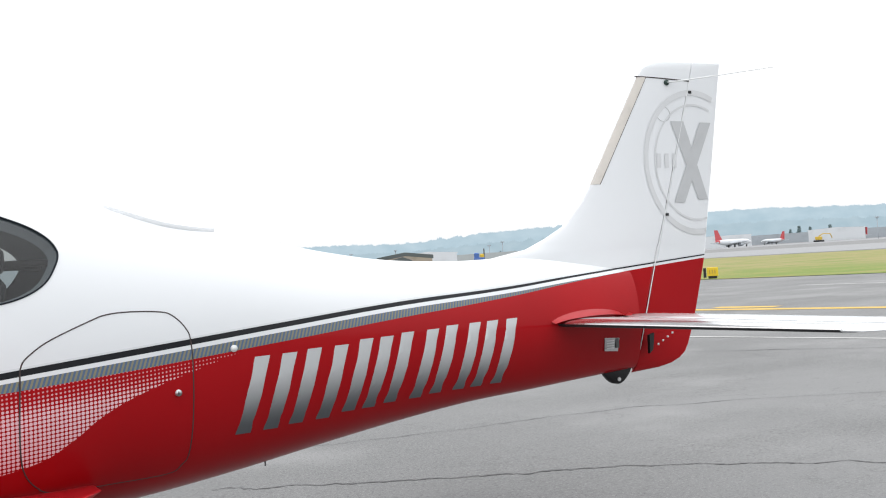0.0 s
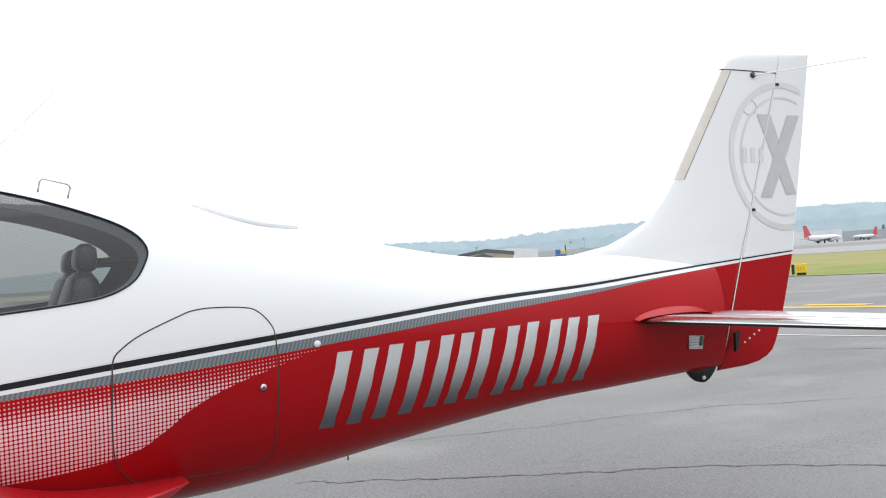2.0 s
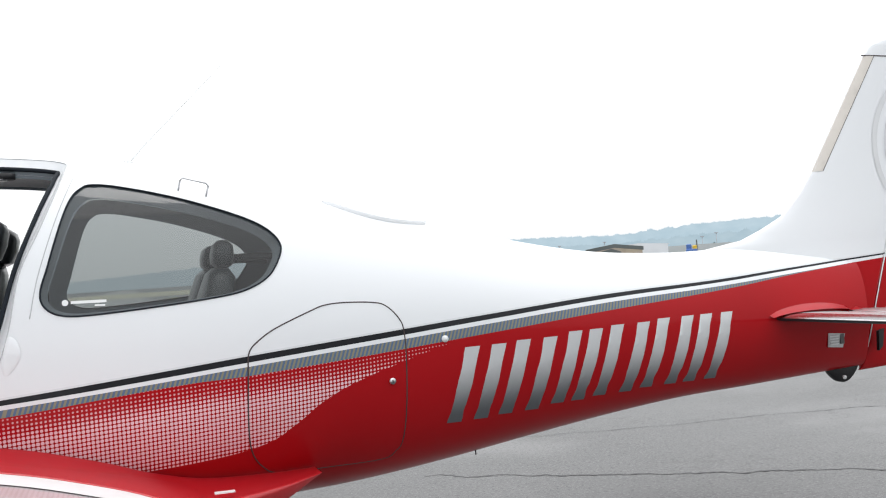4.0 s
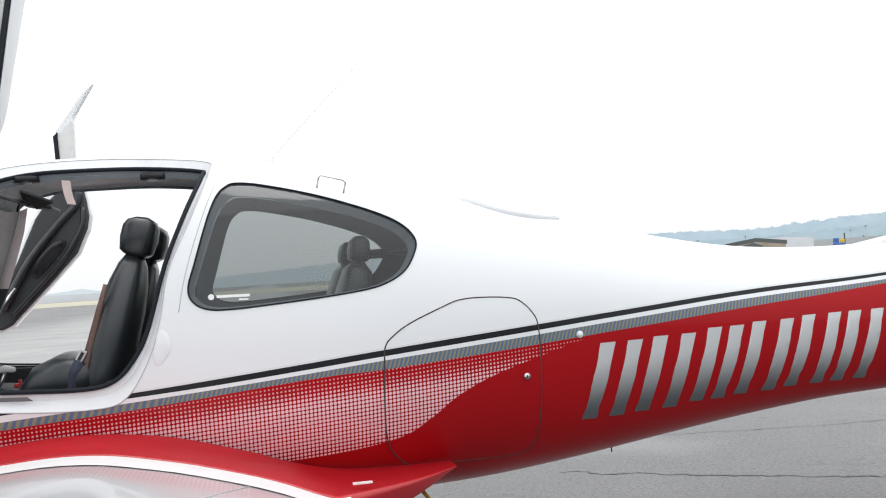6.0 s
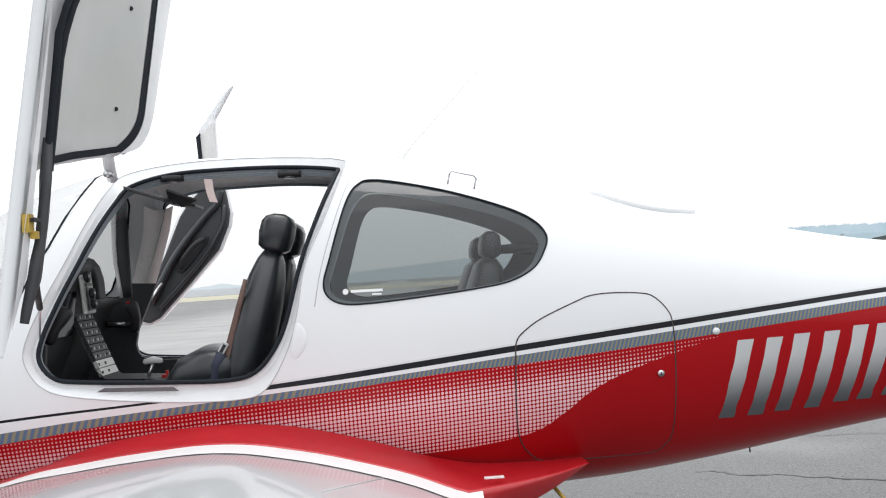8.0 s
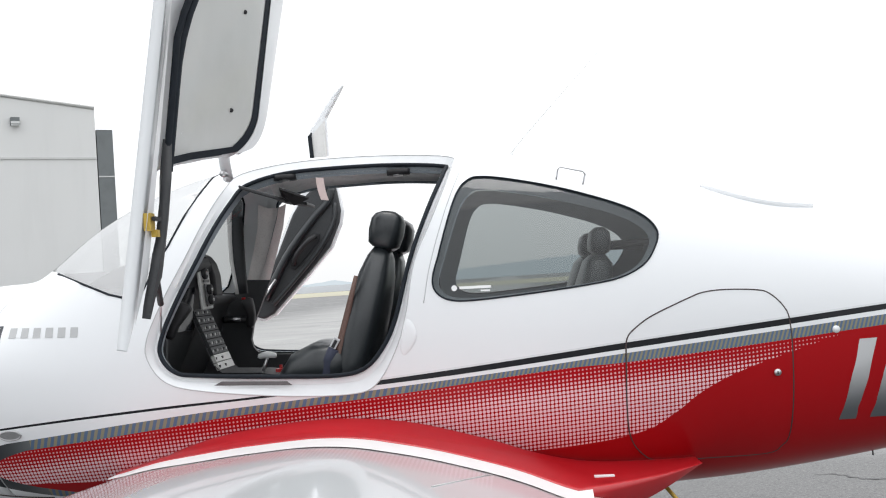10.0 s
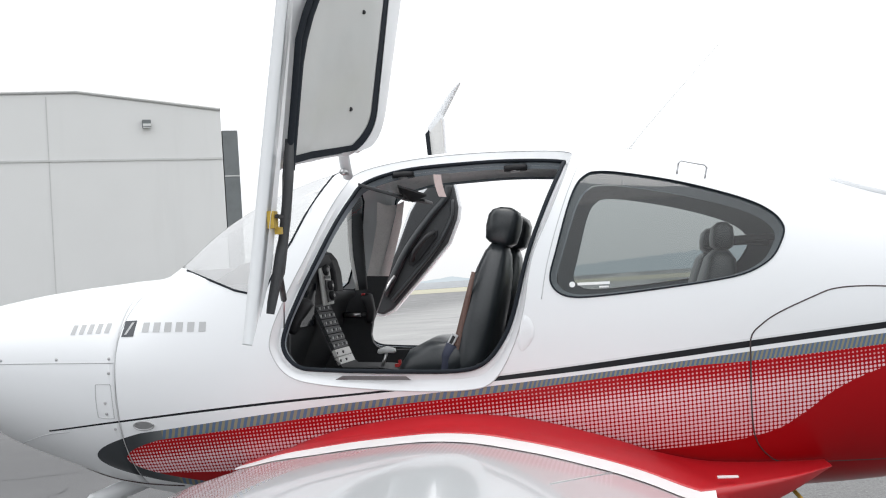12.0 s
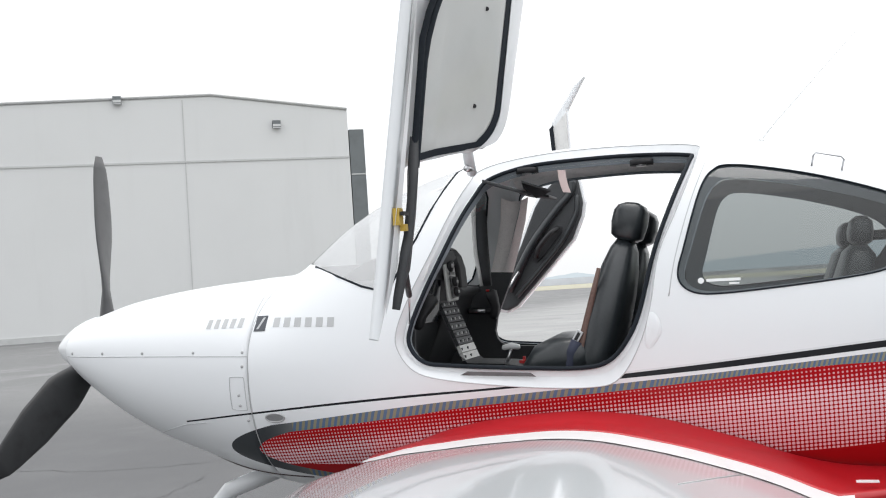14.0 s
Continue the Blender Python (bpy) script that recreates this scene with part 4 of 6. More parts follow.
for y in (-0.30, 0.30):
    dx = -0.025 if y < 0 else -0.045
    bk = [(2.855 + dx, 1.16), (2.862 + dx, 1.20), (2.885 + dx, 1.30), (2.92 + dx, 1.42), (2.955 + dx, 1.54), (2.985 + dx, 1.64), (3.005 + dx, 1.71), (3.015 + dx, 1.75)]
    st = part("front_seat", cushion(bk, [0.20, 0.225, 0.23, 0.23, 0.215, 0.17, 0.12, 0.08], [0.04, 0.07, 0.078, 0.078, 0.075, 0.065, 0.05, 0.03], y), M_LEATHER, plane, "black leather front seat with a padded headrest")
    part("headrest", cushion([(3.015 + dx, 1.745), (3.02 + dx, 1.76), (3.033 + dx, 1.81), (3.045 + dx, 1.855), (3.05 + dx, 1.88), (3.052 + dx, 1.893)], [0.085, 0.105, 0.11, 0.11, 0.10, 0.06], [0.04, 0.060, 0.068, 0.066, 0.052, 0.025], y), M_LEATHER, st)
    if y < 0:
        seat_path = [(2.585, 1.19), (2.60, 1.235), (2.65, 1.275), (2.72, 1.297), (2.80, 1.30), (2.84, 1.27)]
    else:
        seat_path = [(2.415, 1.10), (2.435, 1.125), (2.515, 1.165), (2.635, 1.19), (2.755, 1.18), (2.795, 1.15)]
    part("seat_cushion", cushion(seat_path, [0.17, 0.20, 0.225, 0.235, 0.24, 0.22], [0.03, 0.06, 0.085, 0.095, 0.09, 0.06], y), M_LEATHER, st)
    part("seat_base", boxes(((2.65 + dx, y, 1.04), (0.42, 0.40, 0.16))), M_TRIM, st, "", False)
    part("side_piping", tube([(x - 0.058, y - 0.205, z) for x, z in bk[1:6]], lambda u: 0.024 - 0.016 * u, False, 8), M_BROWN, st, "brown leather edge of the backrest")
    part("belt_buckle", box(bmesh.new(), (2.83 + dx, y - 0.225, 1.383), (0.026, 0.012, 0.05), Matrix.Rotation(radians(32), 3, "Y")), M_METAL, st, "bright belt buckle", False, 0.003)
    part("buckle_slot", box(bmesh.new(), (2.83 + dx, y - 0.232, 1.383), (0.012, 0.004, 0.032), Matrix.Rotation(radians(32), 3, "Y")), M_BLACK, st, "", False)
    part("seat_belt", tube([(2.825 + dx, y - 0.222, 1.365), (2.80 + dx, y - 0.222, 1.32), (2.79 + dx, y - 0.22, 1.25), (2.80 + dx, y - 0.20, 1.15)], 0.022), plain("navy_webbing", (0.03, 0.035, 0.06), 0.8), st)
    part("recline_knob", disc((2.93 + dx, y - 0.235, 1.27), 0.018, 0.02, "y"), M_BLACK, st)
    # rear seat
    rs = part("rear_seat", cushion([(3.69, 1.10), (3.71, 1.14), (3.75, 1.30), (3.80, 1.45), (3.835, 1.56), (3.85, 1.63), (3.853, 1.66)], [0.2, 0.23, 0.24, 0.23, 0.21, 0.17, 0.1], [0.03, 0.07, 0.075, 0.07, 0.065, 0.055, 0.03], y), M_LEATHER, plane, "black leather rear seat")
    part("headrest", cushion([(3.855, 1.66), (3.858, 1.675), (3.862, 1.71), (3.866, 1.75), (3.867, 1.768)], [0.08, 0.11, 0.12, 0.11, 0.07], [0.02, 0.040, 0.044, 0.038, 0.018], y), M_LEATHER, rs)
    part("seat_cushion", boxes(((3.50, y, 1.08), (0.5, 0.46, 0.16))), M_LEATHER, rs, bevel=0.04)
    part("shoulder_belt", tube([(3.88, y * 0.9, 1.70), (4.02, y * 1.15, 1.70), (4.12, y * 1.2, 1.69)], 0.014), M_BLACK, rs, "black shoulder belt")

dash = [[Vector((x - 0.05 * k, y, z - 0.16 * k * max(0.0, (z - 1.3) / 0.45))) for x, z in ((1.80, 1.66), (1.95, 1.735), (2.12, 1.775), (2.185, 1.765), (2.20, 1.735), (2.16, 1.70), (2.10, 1.44), (2.00, 1.20), (1.80, 1.0))] for y, k in ((-0.50, 0), (-0.46, 0), (-0.3, 0), (-0.06, 0), (-0.02, 0.25), (0.06, 0.8), (0.2, 1), (0.46, 1), (0.50, 1))]
ip = part("instrument_panel", sheet(dash), M_TRIM, plane, "black instrument panel under a curved glare shield")
M_BEZEL = plain("pale_grey_bezel", (0.62, 0.62, 0.60), 0.45, 0.0, 0, 0.05, 60)
for y, w in ((-0.30, 0.30),):
    part("display", prism([(2.137, y - w / 2, 1.64), (2.137, y + w / 2, 1.64), (2.112, y + w / 2, 1.46), (2.112, y - w / 2, 1.46)], (0.012, 0, 0)), plain("dark_display_glass", (0.01, 0.012, 0.016), 0.12), ip, "dark blank display", False)
# grey cluster on the port-facing end of the panel's centre
cl = part("standby_panel", prism([(2.152, -0.145, 1.742), (2.172, -0.045, 1.722), (2.186, -0.045, 1.545), (2.168, -0.145, 1.541)], (0.012, -0.004, 0)), M_BEZEL, ip, "pale cluster of round standby gauges", False, 0.006)
inset = part("gauge_field", prism([(2.183, -0.128, 1.655), (2.192, -0.062, 1.650), (2.199, -0.062, 1.560), (2.191, -0.128, 1.556)], (0.004, -0.002, 0)), M_PANEL, cl, "dark inset with two gauges", False)
for x, z, rr in ((2.176, 1.700, 0.027), (2.196, 1.628, 0.022), (2.200, 1.584, 0.020)):
    g = part("gauge", disc((x, -0.097, z), rr, 0.022, "x", 24), M_BLACK, cl, "round black gauge")
    part("gauge_rim", disc((x + 0.012, -0.097, z), rr * 0.35, 0.006, "x", 16), M_METAL, g)
part("display_plate", boxes(((2.184, -0.095, 1.666), (0.006, 0.07, 0.012))), M_PANEL, cl, "", False)
hood = [(2.07, 1.80), (2.134, 1.791), (2.167, 1.775), (2.190, 1.743), (2.205, 1.688), (2.210, 1.60), (2.178, 1.600), (2.174, 1.691), (2.156, 1.736), (2.130, 1.756), (2.07, 1.765)]
part("glare_hood", prism([(x, -0.035, z) for x, z in hood], (0, 0.10, 0)), M_BLACK, ip, "black rounded end of the glare shield", False, 0.008)
bol = part("centre_console", sheet([[Vector((x, y, z)) for x, z in ((2.03, 1.55), (2.085, 1.555), (2.112, 1.535), (2.205, 1.30), (2.24, 1.268), (2.40, 1.258), (2.52, 1.24), (2.60, 1.1), (2.60, 0.97))] for y in (-0.13, -0.125, 0.0, 0.125, 0.13)]), M_TRIM, plane, "sloping centre console with avionics rows")
for i in range(8):
    x, z = 2.110 + 0.0132 * i, 1.540 - 0.0335 * i
    rad = part("radio_unit", prism([(x, -0.115, z), (x + 0.012, -0.115, z - 0.030), (x + 0.012, 0.115, z - 0.030), (x, 0.115, z)], (0.014, 0, 0.006)), M_BEZEL if i > 5 else M_TRIM, bol, "grey avionics row with keys", False)
    for j in range(7 if i < 6 else 2):
        y = -0.10 + (0.033 if i < 6 else 0.09) * j
        part("key", boxes(((x + 0.02, y, z - 0.011), (0.006, 0.018 if (i + j) % 3 else 0.011, 0.012))), (M_BLACK, M_EMBLEM, M_PANEL, M_EMBLEM)[(i * 3 + j) % 4] if i < 6 else M_BLACK, rad, "", False)
th = part("power_lever", tube([(2.385, -0.02, 1.24), (2.412, -0.02, 1.312)], 0.008), M_METAL, bol, "power lever with a white grip")
part("grip", cushion([(2.375, 1.314), (2.38, 1.321), (2.416, 1.328), (2.447, 1.321), (2.452, 1.313)], [0.008, 0.014, 0.016, 0.014, 0.007], [0.006, 0.012, 0.015, 0.012, 0.005], -0.02, 12), M_STRIPEW, th)
part("red_selector", boxes(((2.471, -0.02, 1.256), (0.042, 0.03, 0.014)), ((2.471, -0.02, 1.270), (0.012, 0.012, 0.018))), M_REDBTN, bol, "red fuel selector knob", False)
for y, tube_pts, grip in (
        (-0.45, [(2.06, 1.47), (2.15, 1.475)], [(2.130, 1.440), (2.135, 1.455), (2.152, 1.495), (2.180, 1.535), (2.200, 1.565), (2.205, 1.575)]),
        (0.45, [(2.09, 1.480), (2.225, 1.472)], [(2.218, 1.435), (2.222, 1.45), (2.232, 1.495), (2.222, 1.535), (2.212, 1.565), (2.208, 1.575)])):
    yk = part("side_yoke", tube([(x, y, z) for x, z in tube_pts], 0.016), M_BLACK, plane, "black side control yoke")
    part("yoke_grip", cushion(grip, [0.014, 0.022, 0.024, 0.026, 0.026, 0.014], [0.012, 0.021, 0.020, 0.026, 0.030, 0.018], y, 14), M_BLACK, yk)
    if y > 0:
        part("button", disc((grip[-1][0] - 0.008, y - 0.012, grip[-1][1] + 0.002), 0.009, 0.010), M_REDBTN, yk)
part("yoke_tube", tube([(2.10, 0.43, 1.481), (2.182, 0.43, 1.477)], 0.010), M_METAL, plane, "polished yoke tube")
# starboard side trim below and ahead of its door
kick = [(1.95, 1.62), (2.036, 1.612), (2.12, 1.606), (2.165, 1.622), (2.186, 1.642), (2.198, 1.667), (2.312, 1.659), (2.251, 1.522), (2.214, 1.443), (2.199, 1.373), (2.207, 1.335), (2.226, 1.311), (2.267, 1.294), (2.401, 1.287), (3.0, 1.28), (3.0, 0.97), (1.95, 0.97)]
part("kick_panel", prism([(x, 0.54, z) for x, z in kick], (0, 0.03, 0)), M_TRIM, plane, "charcoal side panel", False)
part("kick_panel", prism([(x, -0.56, z) for x, z in [(2.02, 1.52), (2.10, 1.50), (2.155, 1.44), (2.15, 1.36), (2.19, 1.285), (2.30, 1.268), (2.9, 1.255), (2.9, 0.97), (2.02, 0.97)]], (0, 0.02, 0)), M_TRIM, plane, "", False)
# pillars on the starboard side
for side in (-1, 1):
    strip = [((2.177, 1.645), (2.290, 1.645)), ((2.205, 1.72), (2.320, 1.715)), ((2.245, 1.82), (2.362, 1.815)), ((2.285, 1.92), (2.407, 1.915)), ((2.322, 2.03), (2.450, 2.025))]
    back = 0.0 if side > 0 else -0.075
    part("pillar_trim", sheet([[on_skin(a[0] + back + (b[0] - a[0]) * u, a[1] + (b[1] - a[1]) * u, side, -0.012 - 0.03 * math.sin(math.pi * u)) for u in (0, 0.15, 0.35, 0.65, 0.85, 1)] for a, b in strip]), M_TAUPE, plane, "taupe cloth-covered door pillar")
wp = part("windshield_pillar", sheet([[Vector((a, y, z)), Vector((a, y - 0.03, z)), Vector((b, y - 0.03, z)), Vector((b, y, z))] for a, b, y, z in ((2.185, 2.222, 0.45, 1.60), (2.178, 2.220, 0.45, 1.66), (2.168, 2.219, 0.445, 1.76), (2.168, 2.219, 0.44, 1.855), (2.178, 2.226, 0.425, 1.96), (2.198, 2.240, 0.40, 2.07))], True, True), M_TRIM, plane, "dark windshield pillar trim")
part("pillar_edge", sheet([[Vector((a, y, z)), Vector((a + 0.004, y - 0.02, z)), Vector((b, y - 0.026, z)), Vector((b, y, z))] for a, b, y, z in ((2.160, 2.185, 0.45, 1.60), (2.153, 2.178, 0.45, 1.66), (2.141, 2.168, 0.445, 1.76), (2.141, 2.168, 0.44, 1.855), (2.147, 2.178, 0.425, 1.96), (2.163, 2.198, 0.40, 2.07))], True, True), M_HEAD, wp, "pale grey pillar edge")
for y, a in ((-0.33, -0.20), (0.33, 0.0)):
    vs = part("sun_visor", prism([(2.44, y - 0.10, 2.035), (2.58, y - 0.09, 2.005 + a * 0.1), (2.58, y + 0.11, 2.005 + a * 0.1), (2.44, y + 0.12, 2.035)], (0.0, 0, -0.014)), M_TRIM, plane, "dark folding sun visor", False, 0.004)
    part("visor_arm", tube([(2.40, y + 0.10, 2.045), (2.47, y + 0.08, 2.02)], 0.008), M_BLACK, vs)
part("visor_blade", prism([(2.584, -0.34, 2.015), (2.7, -0.32, 1.968), (2.616, -0.22, 1.954), (2.564, -0.22, 2.0)], (0, 0, 0.008)), M_BLACK, plane, "dark tinted visor blade", False)
for x, z in ((2.592, 2.070), (3.067, 2.058)):
    ln = part("reading_light", disc((x, -0.25, z), 0.048, 0.022), M_BLACK, plane, "round ceiling lamp and air nozzle")
    part("lens", disc((x, -0.262, z - 0.008), 0.020, 0.016), M_METAL, ln)
part("streamer_tag", sheet([[Vector((2.73 + 0.017 * (i / 5) ** 2 + k * 0.031, -0.3 + 0.01 * k, 2.057 + -0.094 * i / 5 - 0.004 * k)) for k in (0, 1)] for i in range(6)]), plain("faded_pink_ribbon", (0.62, 0.50, 0.48), 0.8), plane, "faded pink ribbon tag hanging from the headliner")

# ---------- doors, swung up and forward ----------
def door_pt(u, v):
    """u runs up along the swung door, v from the roof edge out to the sill edge."""
    base = [(2.575, -0.50, 2.22), (2.50, -0.72, 2.115), (2.405, -0.95, 2.07), (2.355, -1.16, 2.02), (2.372, -1.24, 1.86), (2.358, -1.30, 1.66), (2.312, -1.36, 1.445)]
    t = min(5.999, v * 6)
    i = int(t)
    p = Vector(base[i]).lerp(Vector(base[i + 1]), t - i)
    if v < 0.1667:
        s = min(1.0, v * 6)
        p.z += 0.04 * (1 - s) ** 2.4
        p += Vector((0.03, 0.0, -0.01)) * 4 * s * (1 - s)
    over = [(2.73, -0.50, 3.0), (2.69, -0.72, 3.0), (2.575, -0.95, 3.0), (2.50, -1.16, 2.98), (2.525, -1.25, 2.97), (2.55, -1.32, 2.96), (2.58, -1.38, 2.95)]
    top = Vector(over[i]).lerp(Vector(over[i + 1]), t - i)
    q = p.lerp(top, u)
    return q


def bend(u):
    return 1.0 - 1.1 * max(0.0, u - 0.36) ** 1.7


def corner(u, v, reach, r):
    """The roof-side edge v of a panel, rounded off over the lowest reach."""
    k = min(1.0, max(0.0, (reach - u) / reach))
    return v + r * (1 - math.sqrt(max(0.0, 1 - k * k)))


def skin_edge(u): return corner(u, 0.03 * max(0.0, 0.35 - u) / 0.35, 0.17, 0.10)
def seal_edge(u): return corner(u + 0.02, 0.097, 0.17, 0.14)
def pane_edge(u): return corner(u, 0.122, 0.17, 0.14)


def door_sheet(u0, u1, v0, v1, off, nu=14, nv=18, b0=False, b1=False):
    rows = []
    for i in range(nu + 1):
        row = []
        for j in range(nv + 1):
            u = u0 + (u1 - u0) * (i / nu) ** 1.7
            va = v0(u) if callable(v0) else v0 * (bend(u) if b0 else 1)
            vb = v1(u) if callable(v1) else v1 * (bend(u) if b1 else 1)
            v = va + (vb - va) * j / nv
            e = 0.01
            a = door_pt(min(1, u + e), v) - door_pt(max(0, u - e), v)
            b = door_pt(u, min(1, v + e)) - door_pt(u, max(0, v - e))
            n = a.cross(b).normalized()
            if n.x < 0:
                n = -n
            row.append(door_pt(u, v) + n * off)
        rows.append(row)
    return rows


ld = part("cabin_door", sheet(door_sheet(0, 1, skin_edge, 1, -0.02, 28)), M_WHITE, plane, "white port cabin door swung up and forward")
thicken(ld, 0.035)
win = part("door_window", sheet(door_sheet(0.035, 1.0, pane_edge, 0.422, 0.004, 28, b1=True)), M_PALEWIN, ld, "door window with the sky behind painted in pale, black surround")
part("window_surround", sheet(door_sheet(0.012, 1.0, seal_edge, pane_edge, 0.006, 34, 3)), M_SEAL, ld, "black window seal")
part("window_surround", sheet(door_sheet(0.010, 0.038, pane_edge, 0.435, 0.0065, 4)), M_SEAL, ld, "black window seal")
part("window_surround", sheet(door_sheet(0.03, 0.40, 0.422, 0.434, 0.005, b0=True, b1=True)), M_SEAL, ld, "black window seal")
part("inner_rim", sheet(door_sheet(0.004, 1.0, skin_edge, seal_edge, 0.009, 34, 6)), M_JAMB, ld, "satin grey inner rim")
part("inner_rim", sheet(door_sheet(0.0, 0.95, 0.434, 0.475, 0.016, b0=True, b1=True)), M_JAMB, ld)
part("edge_seal", tube([q[0] for q in door_sheet(0.0, 0.97, 0.480, 0.480, 0.040, b0=True)], 0.015), M_SEAL, ld, "thick black edge seal")
part("edge_seal", tube([q[0] for q in door_sheet(0.0, 0.97, 0.505, 0.505, 0.040, b0=True)], 0.012), M_SEAL, ld)
trim_rows = [[door_sheet(0.13 * k / 6 * (1 - 0.8 * (j / 16) ** 3), 1, 0.52 + 0.40 * j / 16, 1, 0.035, 1, 1)[0][0] for k in range(7)] for j in range(17)]
thicken(part("lower_trim", sheet(trim_rows), M_TRIM, ld, "charcoal lower door trim"), 0.03)
part("edge_jamb", sheet(door_sheet(0.05, 1.0, 0.86, 1.0, 0.014)), M_JAMB, ld, "satin white door edge")
for u in (0.19, 0.59):
    part("screw", disc(door_sheet(u, u + 0.01, 0.20, 0.21, 0.006, 1, 1)[0][0], 0.008, 0.006, "y", 12), M_BLACK, ld)
lt = door_pt(0.20, 0.84) + Vector((0.0, -0.03, -0.072))
lat = part("latch", boxes((lt, (0.022, 0.04, 0.055)), (lt + Vector((0.012, 0.018, -0.035)), (0.02, 0.022, 0.022))), M_BRASS, ld, "yellow zinc door latch", False)
part("latch_pin", boxes((lt + Vector((0.02, 0.01, 0.01)), (0.012, 0.05, 0.012))), M_BLACK, lat, "", False)
part("hinge_arm", tube([(2.45, -0.66, 2.16), (2.44, -0.60, 2.09), (2.42, -0.50, 2.06)], 0.022), M_JAMB, ld, "white hinge arm")
part("hinge_bolt", disc((2.435, -0.60, 2.062), 0.013, 0.05, "y"), M_METAL, ld)
stt = part("gas_strut", tube([(2.36, -1.20, 1.66), (2.29, -0.98, 1.585)], 0.011), M_BLACK, ld, "gas strut with a steel rod")
part("rod", tube([(2.29, -0.98, 1.585), (2.17, -0.66, 1.475)], 0.004), M_METAL, stt)

RD = [(2.13, 1.46), (2.185, 1.446), (2.245, 1.474), (2.424, 1.66), (2.564, 1.812), (2.62, 1.94), (2.632, 2.01), (2.618, 2.10), (2.598, 2.20), (2.565, 2.30), (2.56, 2.52), (2.665, 2.70), (2.61, 2.66), (2.47, 2.46), (2.46, 2.20), (2.34, 2.0), (2.15, 1.56)]
rd = part("cabin_door", prism([(x, 0.90 + 0.10 * (z - 1.5), z) for x, z in RD], (0, 0.05, 0)), M_WHITE, plane, "white starboard cabin door swung up and forward", False, 0.01)
RI = [(2.135, 1.475), (2.183, 1.458), (2.237, 1.483), (2.414, 1.667), (2.554, 1.819), (2.609, 1.943), (2.62, 2.01), (2.607, 2.096), (2.585, 2.20), (2.519, 2.20), (2.49, 2.156), (2.407, 2.077), (2.358, 2.004), (2.27, 1.80), (2.155, 1.57)]
ri = part("inner_trim", prism([(x, 0.885 + 0.10 * (z - 1.5), z) for x, z in RI], (0, 0.03, 0)), M_TRIM, rd, "charcoal leather inner door panel", False, 0.012)
# flat black slab paints in the dark of a recess behind the handle
part("handle_recess_shade", prism([(x, 0.878 + 0.10 * (z - 1.5), z) for x, z in ((2.335, 1.72), (2.36, 1.705), (2.40, 1.74), (2.50, 1.855), (2.505, 1.89), (2.47, 1.895), (2.41, 1.845), (2.345, 1.76))], (0, 0.02, 0)), M_BLACK, ri, "", False, 0.004)
part("pull_handle", tube(spline([(2.36, 0.885, 1.735), (2.385, 0.86, 1.785), (2.45, 0.865, 1.855), (2.485, 0.90, 1.88)], 5), 0.013), M_BLACK, ri, "black pull handle")
part("panel_roll", tube(spline([(2.20, 0.875, 1.56), (2.33, 0.89, 1.79), (2.47, 0.92, 1.97), (2.555, 0.935, 2.06), (2.575, 0.94, 2.13)], 5), 0.020), M_LEATHER, ri)
part("panel_roll", tube(spline([(2.24, 0.875, 1.53), (2.37, 0.89, 1.665), (2.50, 0.905, 1.81), (2.58, 0.925, 1.95), (2.59, 0.94, 2.05)], 5), 0.012), M_LEATHER, ri)
part("upper_frame", prism([(2.49, 0.955, 2.24), (2.56, 0.955, 2.28), (2.555, 0.975, 2.50), (2.48, 0.97, 2.42)], (0, 0.02, 0)), M_HEAD, rd, "", False)
part("upper_seal", prism([(2.475, 0.945, 2.24), (2.495, 0.945, 2.24), (2.483, 0.965, 2.44), (2.462, 0.965, 2.42)], (0, 0.02, 0)), M_SEAL, rd, "", False)
rs2 = part("gas_strut", tube([(2.16, 0.72, 1.50), (2.27, 0.84, 1.66)], 0.008), M_METAL, rd, "bright steel gas strut")


# ---------- ground ----------
def away(az, d, z=0.0):
    a = radians(az)
    return Vector((PIVOT[0] + d * math.sin(a), PIVOT[1] + d * math.cos(a), z))


